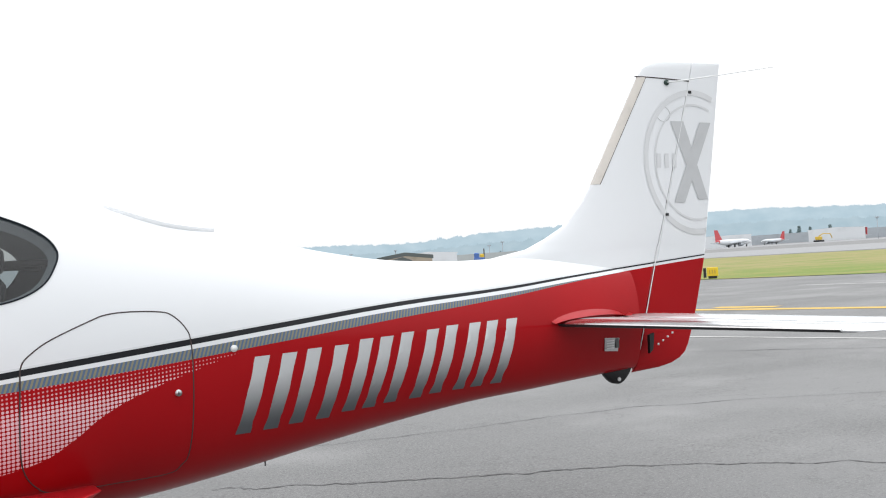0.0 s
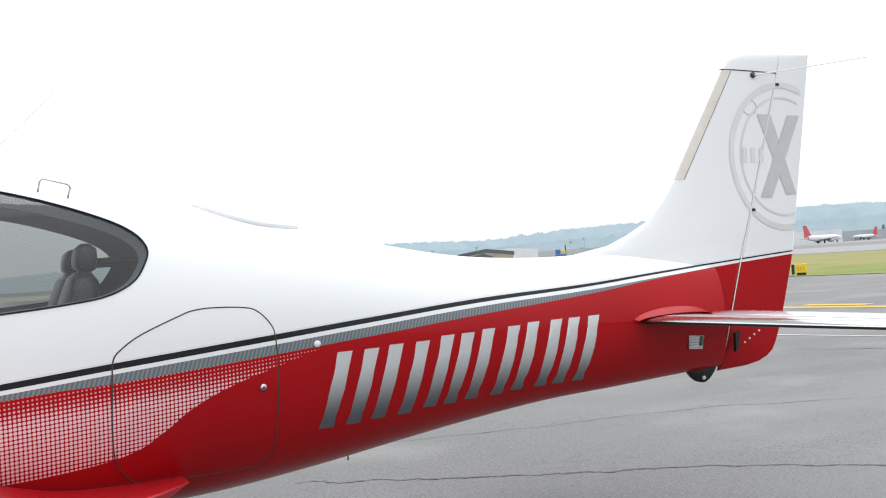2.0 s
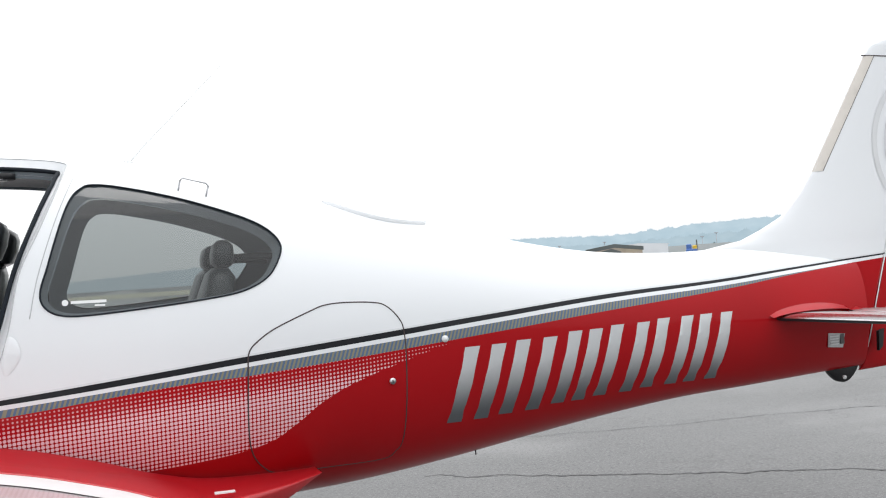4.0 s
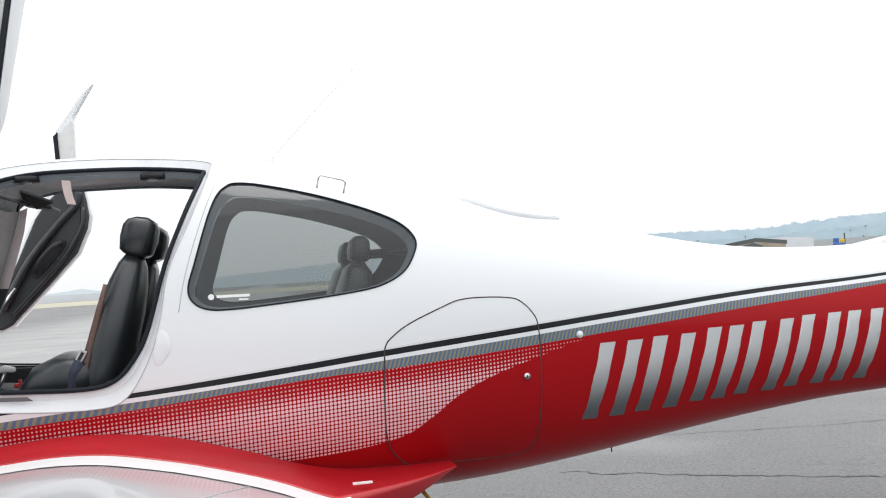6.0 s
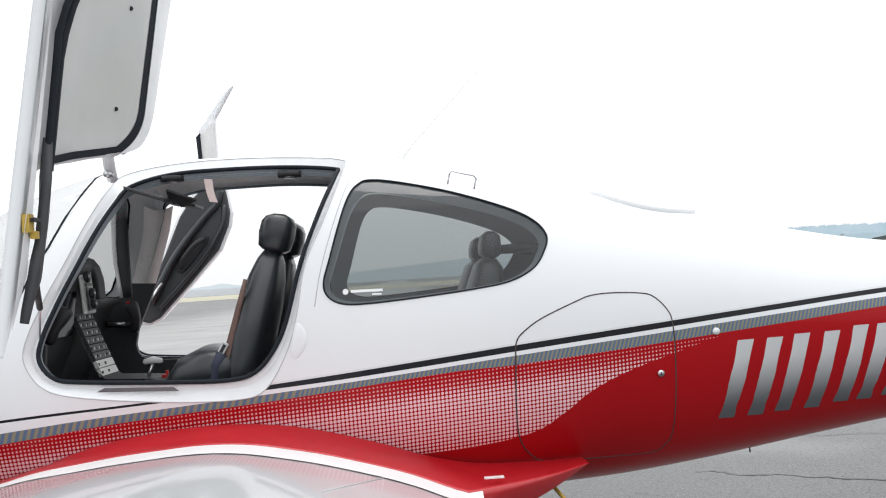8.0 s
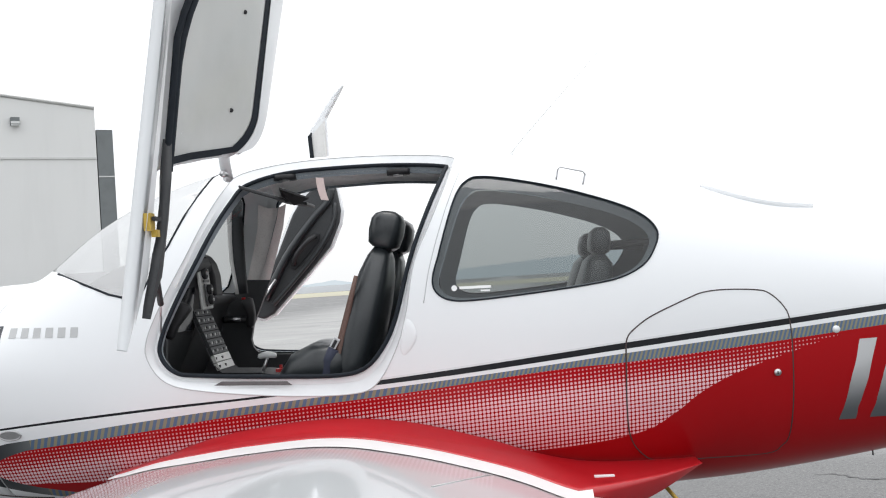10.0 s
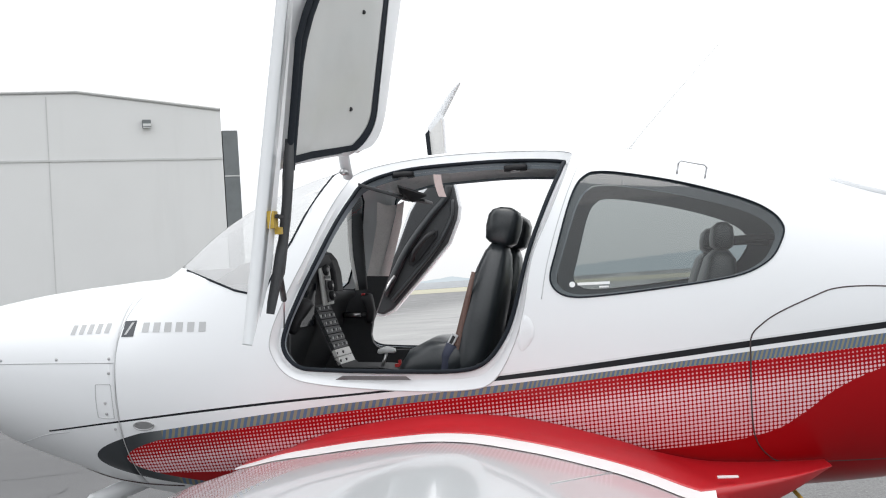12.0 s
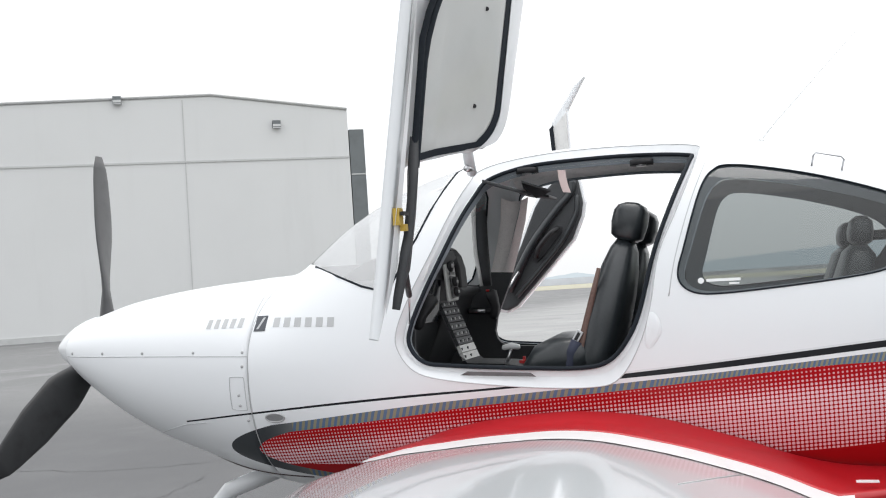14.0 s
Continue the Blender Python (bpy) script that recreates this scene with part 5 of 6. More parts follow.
def asphalt():
    s = Shader("worn_asphalt_painted_sheen", 0.8)
    s.layer((0.155, 0.157, 0.157))
    fine = s.noise(170, 3, rough=0.7)
    mid = s.noise(9, 5)
    big = s.noise(0.35, 5)
    s.layer((0.074, 0.076, 0.078), fine.ramp(0.50, 0.68) * 0.85)
    s.layer((0.287, 0.287, 0.283), fine.ramp(0.45, 0.32) * 0.8)
    s.layer((0.126, 0.126, 0.128), mid.ramp(0.48, 0.7) * 0.5)
    s.layer((0.204, 0.204, 0.204), big.ramp(0.48, 0.70) * 0.4)
    s.layer((0.226, 0.226, 0.222), s.noise(48, 2, rough=0.6).ramp(0.56, 0.63) * 0.8)
    s.layer((0.087, 0.087, 0.091), s.noise(36, 2, rough=0.6).ramp(0.57, 0.64) * 0.75)
    s.layer((0.148, 0.148, 0.150), s.noise(0.18, 4, (1, 2.5, 1)).ramp(0.5, 0.75) * 0.5)
    # tone graded along x: darker towards the nose, paler beyond the tail
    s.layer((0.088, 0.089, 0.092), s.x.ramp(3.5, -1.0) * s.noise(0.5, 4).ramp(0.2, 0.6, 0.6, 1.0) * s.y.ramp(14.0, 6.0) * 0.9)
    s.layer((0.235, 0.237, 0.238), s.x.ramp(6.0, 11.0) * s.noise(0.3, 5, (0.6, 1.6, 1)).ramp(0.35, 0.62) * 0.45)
    # sky sheen at grazing angles, painted as a paler far colour
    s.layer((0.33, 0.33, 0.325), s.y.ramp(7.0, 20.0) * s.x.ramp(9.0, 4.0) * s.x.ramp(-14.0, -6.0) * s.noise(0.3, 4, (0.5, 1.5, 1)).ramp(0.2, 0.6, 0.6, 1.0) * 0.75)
    for sc, st, seed in ((0.22, (1, 1, 1), 0.5), (0.5, (1.0, 0.6, 1), 0.47)):
        line = (s.noise(sc, 7, st, 0.62) - seed).size()
        gate = s.noise(0.45, 3).ramp(0.46, 0.54)
        s.layer((0.065, 0.065, 0.065), line.lt(0.0011) * gate * 0.35)
        s.layer((0.113, 0.113, 0.113), line.lt(0.0035) * s.noise(60, 3).ramp(0.5, 0.56) * gate * 0.2)
    s.roughness(big.ramp(0.5, 0.7, 0.85, 0.6))
    s.bump(fine, 0.6, 0.006)
    return s.done()


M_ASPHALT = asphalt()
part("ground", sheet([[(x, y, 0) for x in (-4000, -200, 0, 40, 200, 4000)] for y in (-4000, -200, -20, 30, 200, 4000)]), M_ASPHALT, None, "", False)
tagged(bpy.data.objects["ground"], "wide grey worn asphalt apron with cracks, patches and painted far sheen", "ground", "", "structure")


def grass_mat(name, a, b, c):
    s = Shader(name, 0.9)
    s.layer(a)
    s.layer(b, s.noise(0.25, 5).ramp(0.42, 0.62))
    s.layer(c, s.noise(1.6, 5, (1, 1, 1)).ramp(0.5, 0.68) * 0.8)
    if name == "airfield_grass":
        far = s.x * 0.966 + s.y * 0.26
        s.layer((0.27, 0.22, 0.09), far.ramp(50.0, 66.0) * s.noise(0.5, 4, (0.4, 1, 1)).ramp(0.3, 0.6) * 0.75)
    s.layer(tuple(v * 0.5 for v in a), s.noise(9, 4).ramp(0.55, 0.75) * 0.5)
    return s.done()


M_GRASS = grass_mat("airfield_grass", (0.13, 0.19, 0.02), (0.22, 0.21, 0.05), (0.10, 0.18, 0.012))
M_DRY = grass_mat("dry_airfield_grass", (0.37, 0.35, 0.27), (0.33, 0.32, 0.23), (0.40, 0.375, 0.29))
N_OUT, N_ALONG = Vector((0.966, 0.26, 0)), Vector((0.26, -0.966, 0))


def ground_strip(d0, d1, l0, l1, z, n=24, wob=0.0):
    o = Vector((PIVOT[0], PIVOT[1], z))
    rows = []
    for i in range(n + 1):
        l = l0 + (l1 - l0) * i / n
        rows.append([o + N_OUT * (d0 + wob * noise.noise((l * 0.3, 1, 0))) + N_ALONG * l, o + N_OUT * (d0 * 0.5 + d1 * 0.5) + N_ALONG * l, o + N_OUT * (d1 + wob * noise.noise((l * 0.1, 7, 0))) + N_ALONG * l])
    return sheet(rows)


tagged(part("grass_verge", ground_strip(41.8, 108, -140, 160, 0.02, 80, 1.0), M_GRASS, None), "green and tan mown grass verge beside the taxiway", "grass", "", "structure")
tagged(part("dry_grass", sheet([[(-420, 190, 0.03), (-420, 380, 0.03)], [(-60, 185, 0.03), (-60, 370, 0.03)], [(180, 180, 0.03), (180, 330, 0.03)]]), M_DRY, None), "pale dry grass strip across the airfield", "grass", "", "structure")
M_CONC = plain("pale_runway_concrete", (0.26, 0.265, 0.27), 0.85, 0, 0, 0.1, 2)
tagged(part("far_runway", ground_strip(112, 190, -300, 400, 0.025), M_CONC, None), "pale grey runway beyond the grass", "runway", "", "structure")
M_YEL = plain("worn_yellow_line_paint", (0.55, 0.36, 0.06), 0.7, 0, 0, 0.15, 8)
M_WLINE = plain("worn_white_line_paint", (0.45, 0.45, 0.44), 0.7, 0, 0, 0.15, 8)
tagged(part("taxiway_line", ground_strip(22.0, 22.48, -60, 60, 0.006, 60, 0.12), M_YEL, None), "worn yellow taxiway centre line", "road marking", "", "structure")
for i, (a, b) in enumerate([(-21.2, -19.6), (-17.6, -15.9), (-13.9, -12.2)]):
    tagged(part("taxiway_dash", ground_strip(22.75, 23.25, a, b, 0.006, 4), M_YEL, None), "worn yellow dash beside the line", "road marking", "taxiway dashes", "structure")
tagged(part("apron_line", ground_strip(15.55, 15.68, -40, 40, 0.006, 40, 0.1), M_WLINE, None), "faded white apron line", "road marking", "", "structure")
tagged(part("edge_line", ground_strip(33.5, 33.75, -17, 40, 0.006, 40, 0.1), M_WLINE, None), "faded pale taxiway edge line", "road marking", "", "structure")

M_CRACK = plain("tar_dark_crack", (0.095, 0.095, 0.097), 0.9, 0, 0, 0.2, 20)


def crack(pts, width, seed):
    path = spline([(x, y, 0) for x, y in pts], 60)
    rows = []
    for i, q in enumerate(path):
        d = (path[min(i + 1, len(path) - 1)] - path[max(i - 1, 0)]).normalized()
        s = Vector((-d.y, d.x, 0))
        o = s * (0.10 * noise.noise((i * 0.11, seed, 0)) + 0.035 * noise.noise((i * 0.6, seed, 2)))
        w = width * (0.25 + 1.1 * abs(noise.noise((i * 0.35, seed, 5))) + 0.8 * max(0.0, noise.noise((i * 1.7, seed, 8))))
        rows.append([q + o - s * w + Vector((0, 0, 0.004)), q + o + s * w + Vector((0, 0, 0.004))])
    tagged(part("pavement_crack", sheet(rows), M_CRACK, None, "", False), "dark wandering crack in the asphalt", "crack", "pavement cracks", "structure")


crack([(5.6, 3.2), (7.0, 2.3), (8.4, 1.5), (9.7, 0.3), (11.4, -1.2)], 0.020, 1.0)
crack([(4.6, 5.2), (7.5, 4.2), (10.5, 3.6), (14.5, 1.0)], 0.010, 2.0)
crack([(9.5, 12.0), (13.0, 8.8), (17.5, 3.0)], 0.02, 3.0)
crack([(-6.0, 5.0), (-3.2, 4.3), (-1.4, 5.2), (0.2, 6.6)], 0.012, 4.0)
crack([(-2.6, 0.5), (-1.5, 2.2), (-1.6, 4.0)], 0.010, 5.0)

# ---------- the big hangar ahead of the nose ----------
def cladding():
    s = Shader("pale_metal_cladding", 0.55, 0.0, 0.0)
    s.layer((0.66, 0.665, 0.66))
    s.layer((0.62, 0.625, 0.62), s.noise(0.12, 4).ramp(0.4, 0.7) * 0.6)
    s.layer((0.60, 0.605, 0.60), s.noise(0.8, 4, (1, 1, 0.1)).ramp(0.55, 0.75) * 0.4)
    return s.done()


M_CLAD = cladding()
M_CLADTRIM = plain("grey_flashing", (0.53, 0.535, 0.53), 0.5, 0, 0, 0.05, 2)
M_POST = plain("dark_grey_steel_door", (0.15, 0.165, 0.17), 0.6, 0, 0, 0.1, 1)
hangar = thing("hangar", "large pale grey metal-clad hangar with a shallow gable", "building")
HL, HR = away(-52, 68.5), away(-22.34, 65.2)
along = (HR - HL)
HLEN = along.length
along.normalize()
deep = Vector((-along.y, along.x, 0))
if deep.dot(HL - Vector(PIVOT)) < 0:
    deep = -deep


def at_az(az):
    """How far along the hangar's front the bearing az meets it."""
    a = Vector((math.sin(radians(az)), math.cos(radians(az)), 0))
    o = HL - Vector((PIVOT[0], PIVOT[1], 0))
    den = a.x * along.y - a.y * along.x
    return (o.x * a.y - o.y * a.x) / den if abs(den) > 1e-9 else 0


def front(s, z, out=0.0):
    p = HL + along * s - deep * out
    return Vector((p.x, p.y, z))


def height_at(az, el):
    s = at_az(az)
    p = front(s, 0)
    return PIVOT[2] + math.hypot(p.x - PIVOT[0], p.y - PIVOT[1]) * math.tan(radians(el))


S_APEX = at_az(-29.84)
ZL, ZA, ZR = height_at(-40.64, 11.1) - 0.05, height_at(-29.84, 11.45), height_at(-22.34, 10.4)
ZBAND = height_at(-30, 7.85)
outline = [front(0, 0), front(HLEN, 0), front(HLEN, ZR), front(S_APEX, ZA), front(0, ZL - 0.4)]
part("wall", prism(outline, deep * 30), M_CLAD, hangar, "pale grey cladding", False)
part("roof_trim", tube([front(0, ZL - 0.4, 0.03), front(S_APEX, ZA, 0.03), front(HLEN, ZR, 0.03)], 0.11, False, 4), M_CLADTRIM, hangar)
part("band_flashing", prism([front(0, ZBAND - 0.06, 0.0), front(HLEN, ZBAND - 0.06, 0.0), front(HLEN, ZBAND + 0.06, 0.0), front(0, ZBAND + 0.06, 0.0)], -deep * 0.06), M_CLADTRIM, hangar, "", False)
for az in (-44.5, -31.38):
    s = at_az(az)
    part("panel_joint", prism([front(s - 0.03, 0.2), front(s + 0.03, 0.2), front(s + 0.03, ZA - 0.3), front(s - 0.03, ZA - 0.3)], -deep * 0.03), M_CLADTRIM, hangar, "", False)
part("plinth", prism([front(0, 0), front(HLEN, 0), front(HLEN, 0.35), front(0, 0.35)], -deep * 0.08), M_CLADTRIM, hangar, "", False)
for az, el in ((-34.8, 11.2), (-26.32, 9.71)):
    s, z = at_az(az), height_at(az, el)
    lm = part("wall_lamp", prism([front(s - 0.25, z - 0.21), front(s + 0.25, z - 0.21), front(s + 0.25, z + 0.22), front(s - 0.25, z + 0.22)], -deep * 0.35), M_POST, hangar, "dark box wall lamp with a pale lens", False)
    part("lens", prism([front(s - 0.24, z - 0.27, 0.3), front(s + 0.24, z - 0.27, 0.3), front(s + 0.24, z - 0.02, 0.37), front(s - 0.24, z - 0.02, 0.37)], -deep * 0.02), M_STRIPEW, lm, "", False)
s0, s1, zp = HLEN + 0.06, HLEN + 0.06 + 0.95, height_at(-22, 9.25)
part("door_pocket", prism([front(s0, 0), front(s1, 0), front(s1, zp), front(s0, zp)], deep * 1.5), M_POST, hangar, "dark grey door pocket at the corner", False)
part("pocket_rail", prism([front(s0, zp * 0.76, 0.03), front(s1, zp * 0.76, 0.03), front(s1, zp * 0.76 + 0.08, 0.03), front(s0, zp * 0.76 + 0.08, 0.03)], deep * 0.06), M_CLADTRIM, hangar, "", False)

# plain wall added out of view behind the camera, to cut low side light
bw = part("unseen_wall_south", boxes(((2, -45.2, 2.3), (70, 0.4, 4.6)), ((2, -45.3, 4.65), (70.6, 0.8, 0.12))), M_CONC, None, "", False)
tagged(bw, "added plain grey wall behind the camera, never in view", "wall", "", "structure")

# ---------- far side of the airfield ----------
M_FARWHITE = plain("far_white_cladding", (0.66, 0.68, 0.70), 0.7, 0, 0, 0.06, 0.2)
M_FARGREY = plain("far_grey_cladding", (0.38, 0.41, 0.44), 0.7, 0, 0, 0.08, 0.2)
M_FARDARK = plain("dark_roofing", (0.10, 0.115, 0.13), 0.7, 0, 0, 0.1, 0.3)
M_BRICK = plain("tan_brickwork", (0.36, 0.31, 0.27), 0.8, 0, 0, 0.1, 1)


def far_block(name, az0, az1, d, el_top, mat, label, category="building", depth=12, roof=None, rise=0.0, eave=0.0006):
    a, b = away(az0, d), away(az1, d)
    h = PIVOT[2] + d * math.tan(radians(el_top))
    back = ((a + b) / 2 - Vector((PIVOT[0], PIVOT[1], 0))).normalized() * depth
    ob = thing(name, label, category)
    m = (a + b) / 2
    part("wall", prism([a, b, b + Vector((0, 0, h)), m + Vector((0, 0, h + rise)), a + Vector((0, 0, h))], back), mat, ob, "", False)
    o = (b - a).normalized() * d * 0.0012
    up = Vector((0, 0, h))
    part("roof", prism([a + up - o, m + up + Vector((0, 0, rise)), b + up + o, b + up + o + Vector((0, 0, d * eave)), m + up + Vector((0, 0, rise + d * (eave + 0.0002))), a + up - o + Vector((0, 0, d * eave))], back), roof or mat, ob, "", False)
    return ob, a, b, h, back


ob, a, b, h, bk = far_block("gabled_hangar", 25.3, 28.35, 150, 0.30, M_BRICK, "small hangar with a dark gabled roof and brick side", roof=M_FARDARK, depth=25, rise=0.55, eave=0.0035)
# dark slab on the wall stands in for the shaded inside
part("door_mouth_shade", prism([a.lerp(b, 0.08), a.lerp(b, 0.62), a.lerp(b, 0.62) + Vector((0, 0, h * 0.97)), a.lerp(b, 0.45) + Vector((0, 0, h + 0.45)), a.lerp(b, 0.08) + Vector((0, 0, h * 0.9))], -bk.normalized() * 0.3), M_FARDARK, ob, "dark slab for the shade inside the hangar mouth", False)
part("window", prism([a.lerp(b, 0.86), a.lerp(b, 0.96), a.lerp(b, 0.96) + Vector((0, 0, h * 0.8)), a.lerp(b, 0.86) + Vector((0, 0, h * 0.8))], -bk.normalized() * 0.3), M_FARWHITE, ob, "", False)
far_block("white_shed", 26.6, 29.75, 185, 0.52, M_FARWHITE, "long white flat-roofed shed", depth=20, rise=0.35)
far_block("grey_store", 29.75, 36.2, 260, 0.35, M_FARGREY, "low grey store building")
far_block("far_warehouse", 40.5, 45.9, 520, 0.44, M_FARWHITE, "long pale warehouse across the airfield", depth=40)
far_block("long_terminal", 45.9, 56, 620, 0.33, M_FARGREY, "low grey terminal across the airfield", depth=40)
far_block("pale_hall", 48.8, 51.6, 560, 0.42, M_FARWHITE, "pale hall with a curved white roof", depth=30, rise=0.6)
far_block("low_sheds", -17.5, -8, 420, 0.10, M_FARWHITE, "row of low white sheds by the water", depth=20)
tagged(part("perimeter_band", sheet([[away(az, 360, 0.03), away(az, 500, 0.03)] for az in range(36, 62, 2)]), M_CONC, None), "pale far apron", "apron", "", "structure")
# blue and yellow ground vehicle far off
veh = thing("tug_vehicle", "blue and yellow airport ground vehicle", "vehicle")
c = away(31.0, 120)
side_v = Vector((math.cos(radians(31)), -math.sin(radians(31)), 0))
M_BLUE, M_YELV = plain("far_blue_paint", (0.06, 0.14, 0.42), 0.5), plain("far_yellow_paint", (0.62, 0.42, 0.05), 0.5)
for nm, o, s, m in (("body", (0, 0, 1.2), (1.3, 1.2, 1.5), M_BLUE), ("cab", (-0.3, 0, 2.15), (0.6, 0.8, 0.7), M_BLUE), ("panel", (0.35, 0, 1.9), (0.5, 1.0, 0.9), M_YELV), ("mast", (0.6, 0, 2.2), (0.16, 0.2, 1.6), M_FARDARK)):
    p = c + side_v * o[0] + Vector((0, 0, o[2]))
    part(nm, box(bmesh.new(), p, s, Matrix.Rotation(radians(-31), 3, "Z")), m, veh, "", False, 0.12)
for o in (-0.6, 0.7):
    p = c + side_v * o + Vector((0, 0, 0.3))
    part("wheel", disc(p, 0.3, 0.25, "y", 16), M_TYRE, veh)
# airliners
# the red is dulled in its colour, in place of haze
M_TAILRED = plain("airliner_tail_red_painted_haze", (0.55, 0.08, 0.09), 0.4)


def airliner(az, d, el_tail, turn):
    ob = thing("airliner", "white airliner with a red tail parked far off", "aircraft", "far airliners")
    o = away(az, d)
    f = Vector((math.sin(radians(az + turn)), math.cos(radians(az + turn)), 0))
    r = Vector((f.y, -f.x, 0))
    k = (PIVOT[2] + d * math.tan(radians(el_tail))) / 11.5
    up = Vector((0, 0, 1))

    def P(x, y, z):
        return o + (f * x + r * y + up * z) * k

    rows = []
    for x, rad, z in ((0, 0.3, 4.2), (2, 1.0, 3.9), (5, 1.6, 3.6), (9, 1.9, 3.4), (24, 1.9, 3.4), (29, 1.7, 3.3), (32, 1.0, 3.1), (33.4, 0.2, 3.0)):
        rows.append([P(x, rad * math.cos(q), z + rad * math.sin(q)) for q in [2 * math.pi * j / 14 for j in range(14)]])
    part("fuselage", sheet(rows, True, True), M_FARWHITE, ob)
    part("tail_fin", prism([P(0.5, 0.12, 4.4), P(6.5, 0.12, 5.0), P(2.6, 0.12, 11.4), P(-0.2, 0.12, 11.5)], r * -0.3 * k), M_TAILRED, ob, "red tail fin", False)
    part("tail_cone", sheet([[p + (p - P(x, 0, 4)) * 0.03 for p in [P(x, (0.32 + x * 0.32) * math.cos(q), 4.2 - 0.1 * x + (0.32 + x * 0.32) * math.sin(q)) for q in [2 * math.pi * j / 12 for j in range(12)]]] for x in (0, 1.5, 3)], True, True), M_TAILRED, ob)
    for sd in (-1, 1):
        part("wing", prism([P(12, sd * 1.5, 2.6), P(19, sd * 1.5, 2.6), P(13.5, sd * 15, 3.6), P(12, sd * 15, 3.6)], up * -0.35 * k), M_FARGREY, ob, "", False)
        part("engine", sheet([[P(x, sd * 5 + 1.0 * math.cos(q), 1.6 + 1.0 * math.sin(q)) for q in [2 * math.pi * j / 12 for j in range(12)]] for x in (16, 17, 19.5)], True, True), M_FARGREY, ob)
        part("wheel", box(bmesh.new(), P(15, sd * 2.5, 0.9), (0.8 * k, 0.5 * k, 1.8 * k)), M_TYRE, ob, "", False)
    part("wheel", box(bmesh.new(), P(29, 0, 0.9), (0.6 * k, 0.4 * k, 1.8 * k)), M_TYRE, ob, "", False)


airliner(44.0, 470, 0.80, 42)
airliner(47.6, 540, 0.50, -40)
airliner(51.7, 560, 0.42, -40)
# yellow digger and taxiway sign
dg = thing("excavator", "small yellow excavator far across the apron", "vehicle")
c = away(49.3, 470)
part("body", box(bmesh.new(), c + Vector((0, 0, 1.6)), (2.2, 2.2, 1.5)), M_YELV, dg, "", False, 0.2)
part("boom", tube([c + Vector((0, 0, 2.4)), c + Vector((1.5, -1.4, 3.6)), c + Vector((3.6, -3.2, 3.3)), c + Vector((4.2, -3.6, 1.4))], 0.22), M_YELV, dg)
part("track", box(bmesh.new(), c + Vector((0, 0, 0.4)), (3.6, 3, 0.8)), M_TYRE, dg, "", False, 0.2)
sg = thing("taxiway_sign", "yellow taxiway sign on a short black stand at the grass edge", "sign")
c = away(43.75, 50)
rt = Vector((math.cos(radians(43.75)), -math.sin(radians(43.75)), 0))
rot = Matrix.Rotation(radians(-43.75), 3, "Z")
part("face", box(bmesh.new(), c + Vector((0, 0, 0.34)), (0.52, 0.08, 0.42), rot), plain("bright_yellow_sign", (0.80, 0.55, 0.03), 0.5), sg, "", False, 0.02)
part("frame", box(bmesh.new(), c - rt * 0.36 + Vector((0, 0, 0.30)), (0.13, 0.12, 0.46), rot), M_BLACK, sg, "", False, 0.01)
part("stand", box(bmesh.new(), c + Vector((0, 0, 0.07)), (0.4, 0.06, 0.14), rot), M_BLACK, sg, "", False)
for i in range(3):
    part("sign_bar", box(bmesh.new(), c + rt * (-0.13 + 0.12 * i) - Vector((math.sin(radians(43.75)), math.cos(radians(43.75)), 0)) * 0.045 + Vector((0, 0, 0.34)), (0.05, 0.01, 0.18), rot), M_BRASS, sg, "", False)


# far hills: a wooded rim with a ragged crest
# glowing pale colours paint the haze of distance into the slopes
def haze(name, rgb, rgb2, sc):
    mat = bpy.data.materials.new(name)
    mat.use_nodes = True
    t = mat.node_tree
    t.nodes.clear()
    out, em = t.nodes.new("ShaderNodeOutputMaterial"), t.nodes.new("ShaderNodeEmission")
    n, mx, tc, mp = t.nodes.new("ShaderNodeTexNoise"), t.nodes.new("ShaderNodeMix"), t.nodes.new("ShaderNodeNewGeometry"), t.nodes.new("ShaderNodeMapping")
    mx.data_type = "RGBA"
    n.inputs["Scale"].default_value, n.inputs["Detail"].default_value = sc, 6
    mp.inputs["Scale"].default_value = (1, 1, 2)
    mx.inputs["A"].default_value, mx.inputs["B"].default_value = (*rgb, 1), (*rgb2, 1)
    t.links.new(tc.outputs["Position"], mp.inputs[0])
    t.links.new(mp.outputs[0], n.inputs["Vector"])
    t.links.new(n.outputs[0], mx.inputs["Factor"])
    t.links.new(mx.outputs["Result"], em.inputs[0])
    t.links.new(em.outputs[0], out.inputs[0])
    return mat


CREST = ([-60, -30, -16, -12, -10, -8.8, -4, 8, 20.8, 23.2, 27, 28.9, 31.2, 33.7, 35.5, 43.8, 46.6, 52.5, 60, 80], [0.3, 0.4, 0.42, 0.21, 0.42, 0.2, 0.5, 1.2, 1.4, 1.34, 1.22, 1.36, 1.53, 1.6, 1.65, 1.85, 1.83, 1.55, 1.4, 1.2])


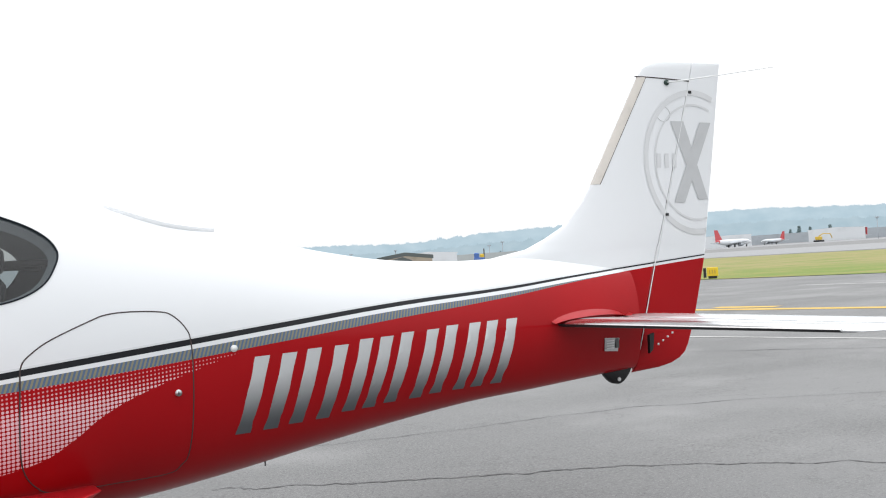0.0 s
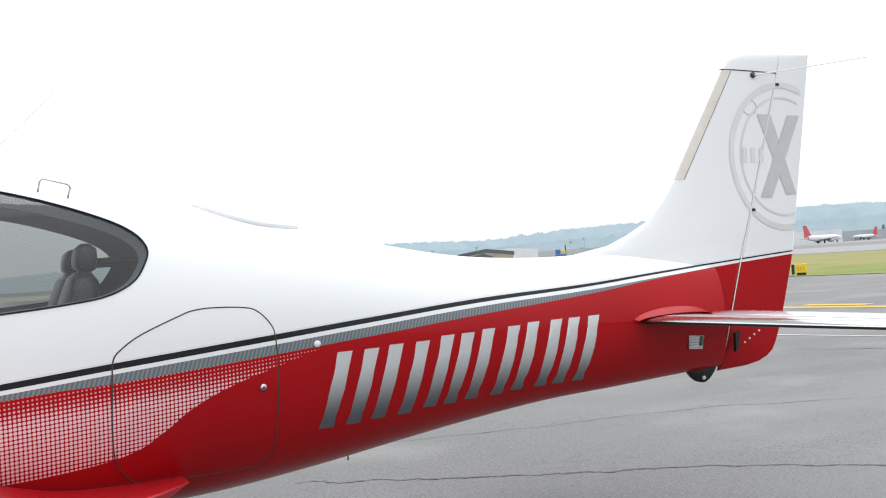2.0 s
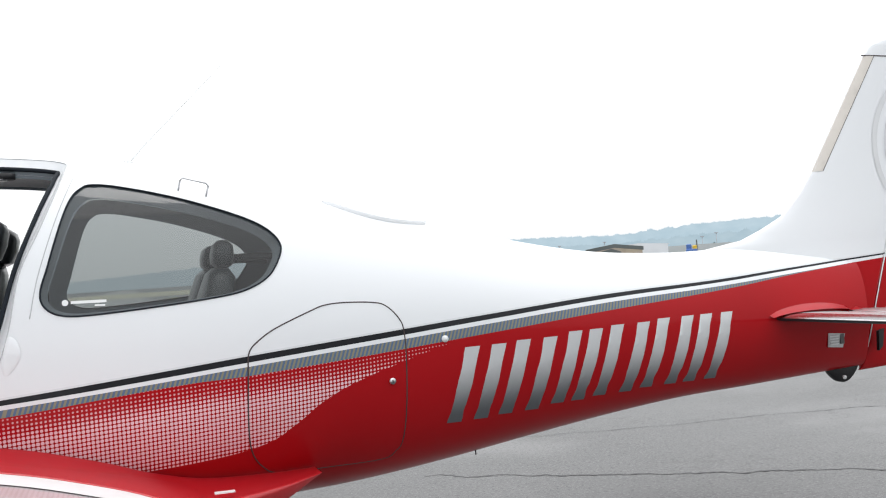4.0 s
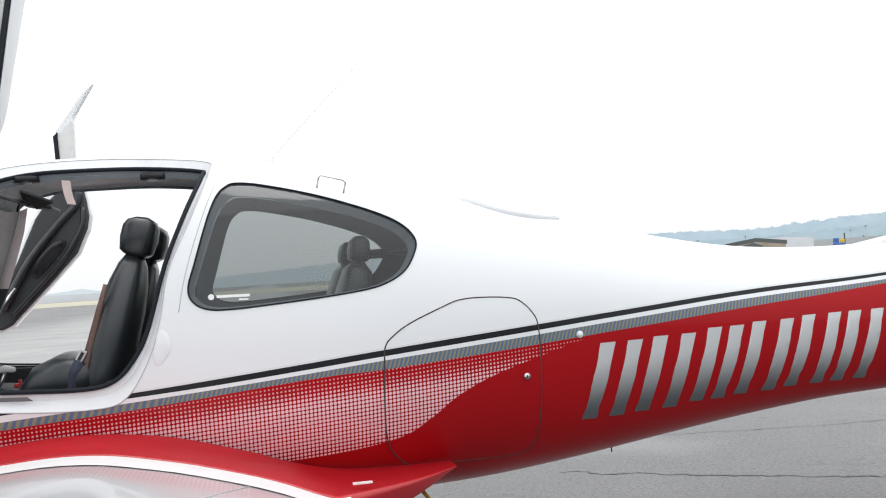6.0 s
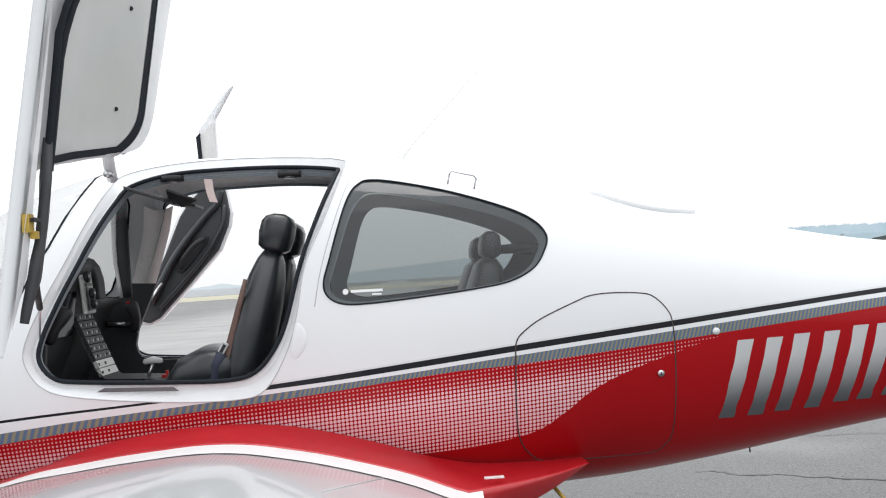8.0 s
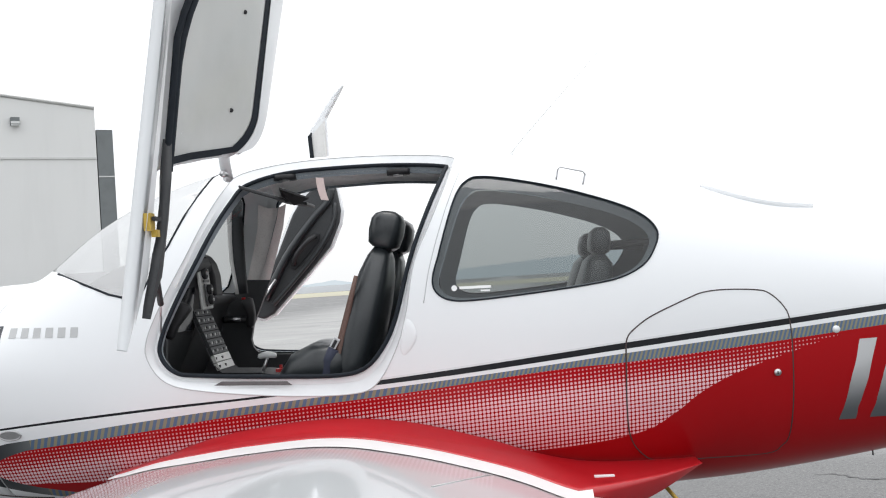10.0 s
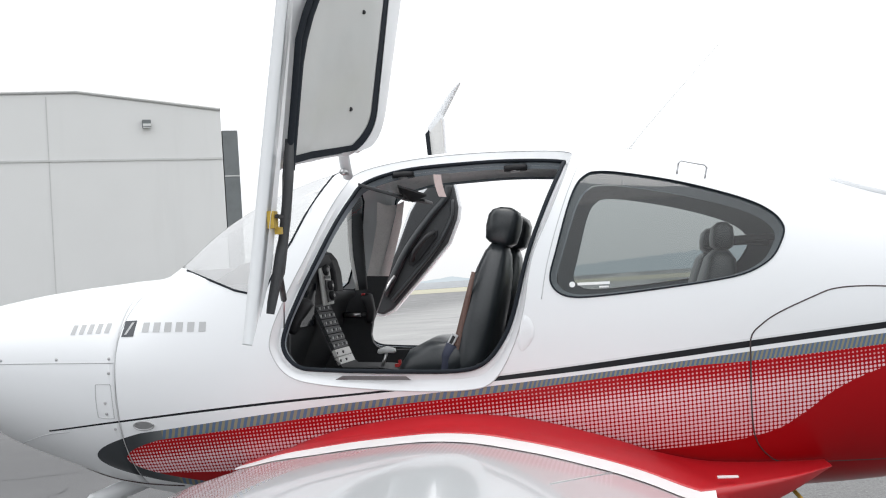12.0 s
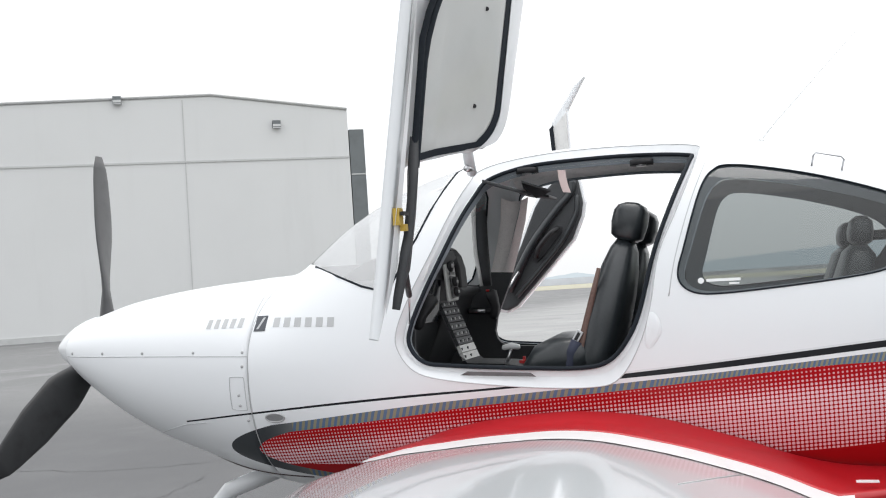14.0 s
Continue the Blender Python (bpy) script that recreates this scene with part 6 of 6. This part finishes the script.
def ridge(name, d, scale, ragged, mat, label, az0=-62, az1=80):
    pts = []
    n = 2600
    for i in range(n + 1):
        az = az0 + (az1 - az0) * i / n
        el = float(np.interp(az, *CREST)) * scale
        el += ragged * (noise.noise((az * 2.2, d, 0)) * 0.6 + abs(noise.noise((az * 9.0, d, 3))) * 0.6 + 0.7 * abs(noise.noise((az * 17.0, d, 4))) + 0.45 * noise.noise((az * 34.0, d, 5)) - 0.3) * min(1, el)
        a = away(az, d)
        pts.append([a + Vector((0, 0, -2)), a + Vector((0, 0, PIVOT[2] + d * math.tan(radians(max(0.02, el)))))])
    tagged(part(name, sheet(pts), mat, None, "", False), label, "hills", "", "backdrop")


ridge("backdrop_hills", 3000, 1.0, 0.16, haze("wooded_slope_painted_haze", (0.40, 0.55, 0.64), (0.60, 0.73, 0.81), 0.02), "wooded hills on the horizon with blue haze painted in", 14)
ridge("backdrop_far_shore", 3400, 1.0, 0.10, haze("far_shore_painted_haze", (0.62, 0.71, 0.77), (0.72, 0.80, 0.85), 0.012), "low hills across the water, paled by painted haze", -62, 16)
ridge("backdrop_woods", 1800, 0.62, 0.2, haze("nearer_woods_painted_haze", (0.36, 0.50, 0.58), (0.54, 0.66, 0.73), 0.035), "nearer band of woods with haze painted in", 19, 62)


# small far trees: trunk, limbs and a crown of leaf clumps
# the leaf green is greyed in its colour for distance haze
M_LEAF = plain("conifer_leaf_painted_haze", (0.16, 0.22, 0.22), 0.9, 0, 0, 0.2, 0.5)
M_BARK = plain("grey_bark", (0.15, 0.13, 0.12), 0.9)


def tree(az, d, el, seed):
    rg = np.random.RandomState(seed)
    base = away(az, d)
    h = PIVOT[2] + d * math.tan(radians(el))
    ob = thing("tree", "dark conifer far across the airfield", "tree", "far trees")
    part("trunk", tube([base, base + Vector((0, 0, h * 0.9))], lambda u: h * 0.03 * (1 - u) + 0.02), M_BARK, ob)
    v, f = [], []
    for i in range(420):
        u = rg.rand() ** 0.8
        r = h * 0.24 * (1 - u * 0.85) * (0.4 + 0.7 * rg.rand())
        a = rg.rand() * 6.283
        p = base + Vector((math.cos(a) * r, math.sin(a) * r, h * (0.12 + 0.88 * u) + (rg.rand() - 0.5) * h * 0.06))
        q = [Vector(rg.randn(3)) * h * 0.035 for _ in range(4)]
        k = len(v)
        v += [p + s for s in q]
        f += [(k, k + 1, k + 2), (k, k + 2, k + 3), (k, k + 1, k + 3)]
    part("crown", (v, [], f), M_LEAF, ob, "", False)


for i, (az, el) in enumerate([(47.9, 0.55), (48.35, 0.70), (48.9, 0.62), (49.9, 0.66), (53.0, 0.6), (32.2, 0.42), (33.0, 0.38), (31.9, 0.36), (34.1, 0.4)]):
    tree(az, 640 if az > 40 else 300, el, 10 + i)
for i, (az, el) in enumerate([(32.35, 0.95), (31.6, 0.8), (26.3, 0.85), (23.8, 0.8), (52.2, 0.9)]):
    ob = thing("light_pole", "thin grey floodlight pole far off", "pole", "far poles")
    b = away(az, 400)
    part("pole", tube([b, b + Vector((0, 0, 1.6 + 400 * math.tan(radians(el))))], 0.14), M_FARGREY, ob)
    part("lamp_head", box(bmesh.new(), b + Vector((0, 0, 1.6 + 400 * math.tan(radians(el)))), (1.0, 1.0, 0.4)), M_FARGREY, ob, "", False)
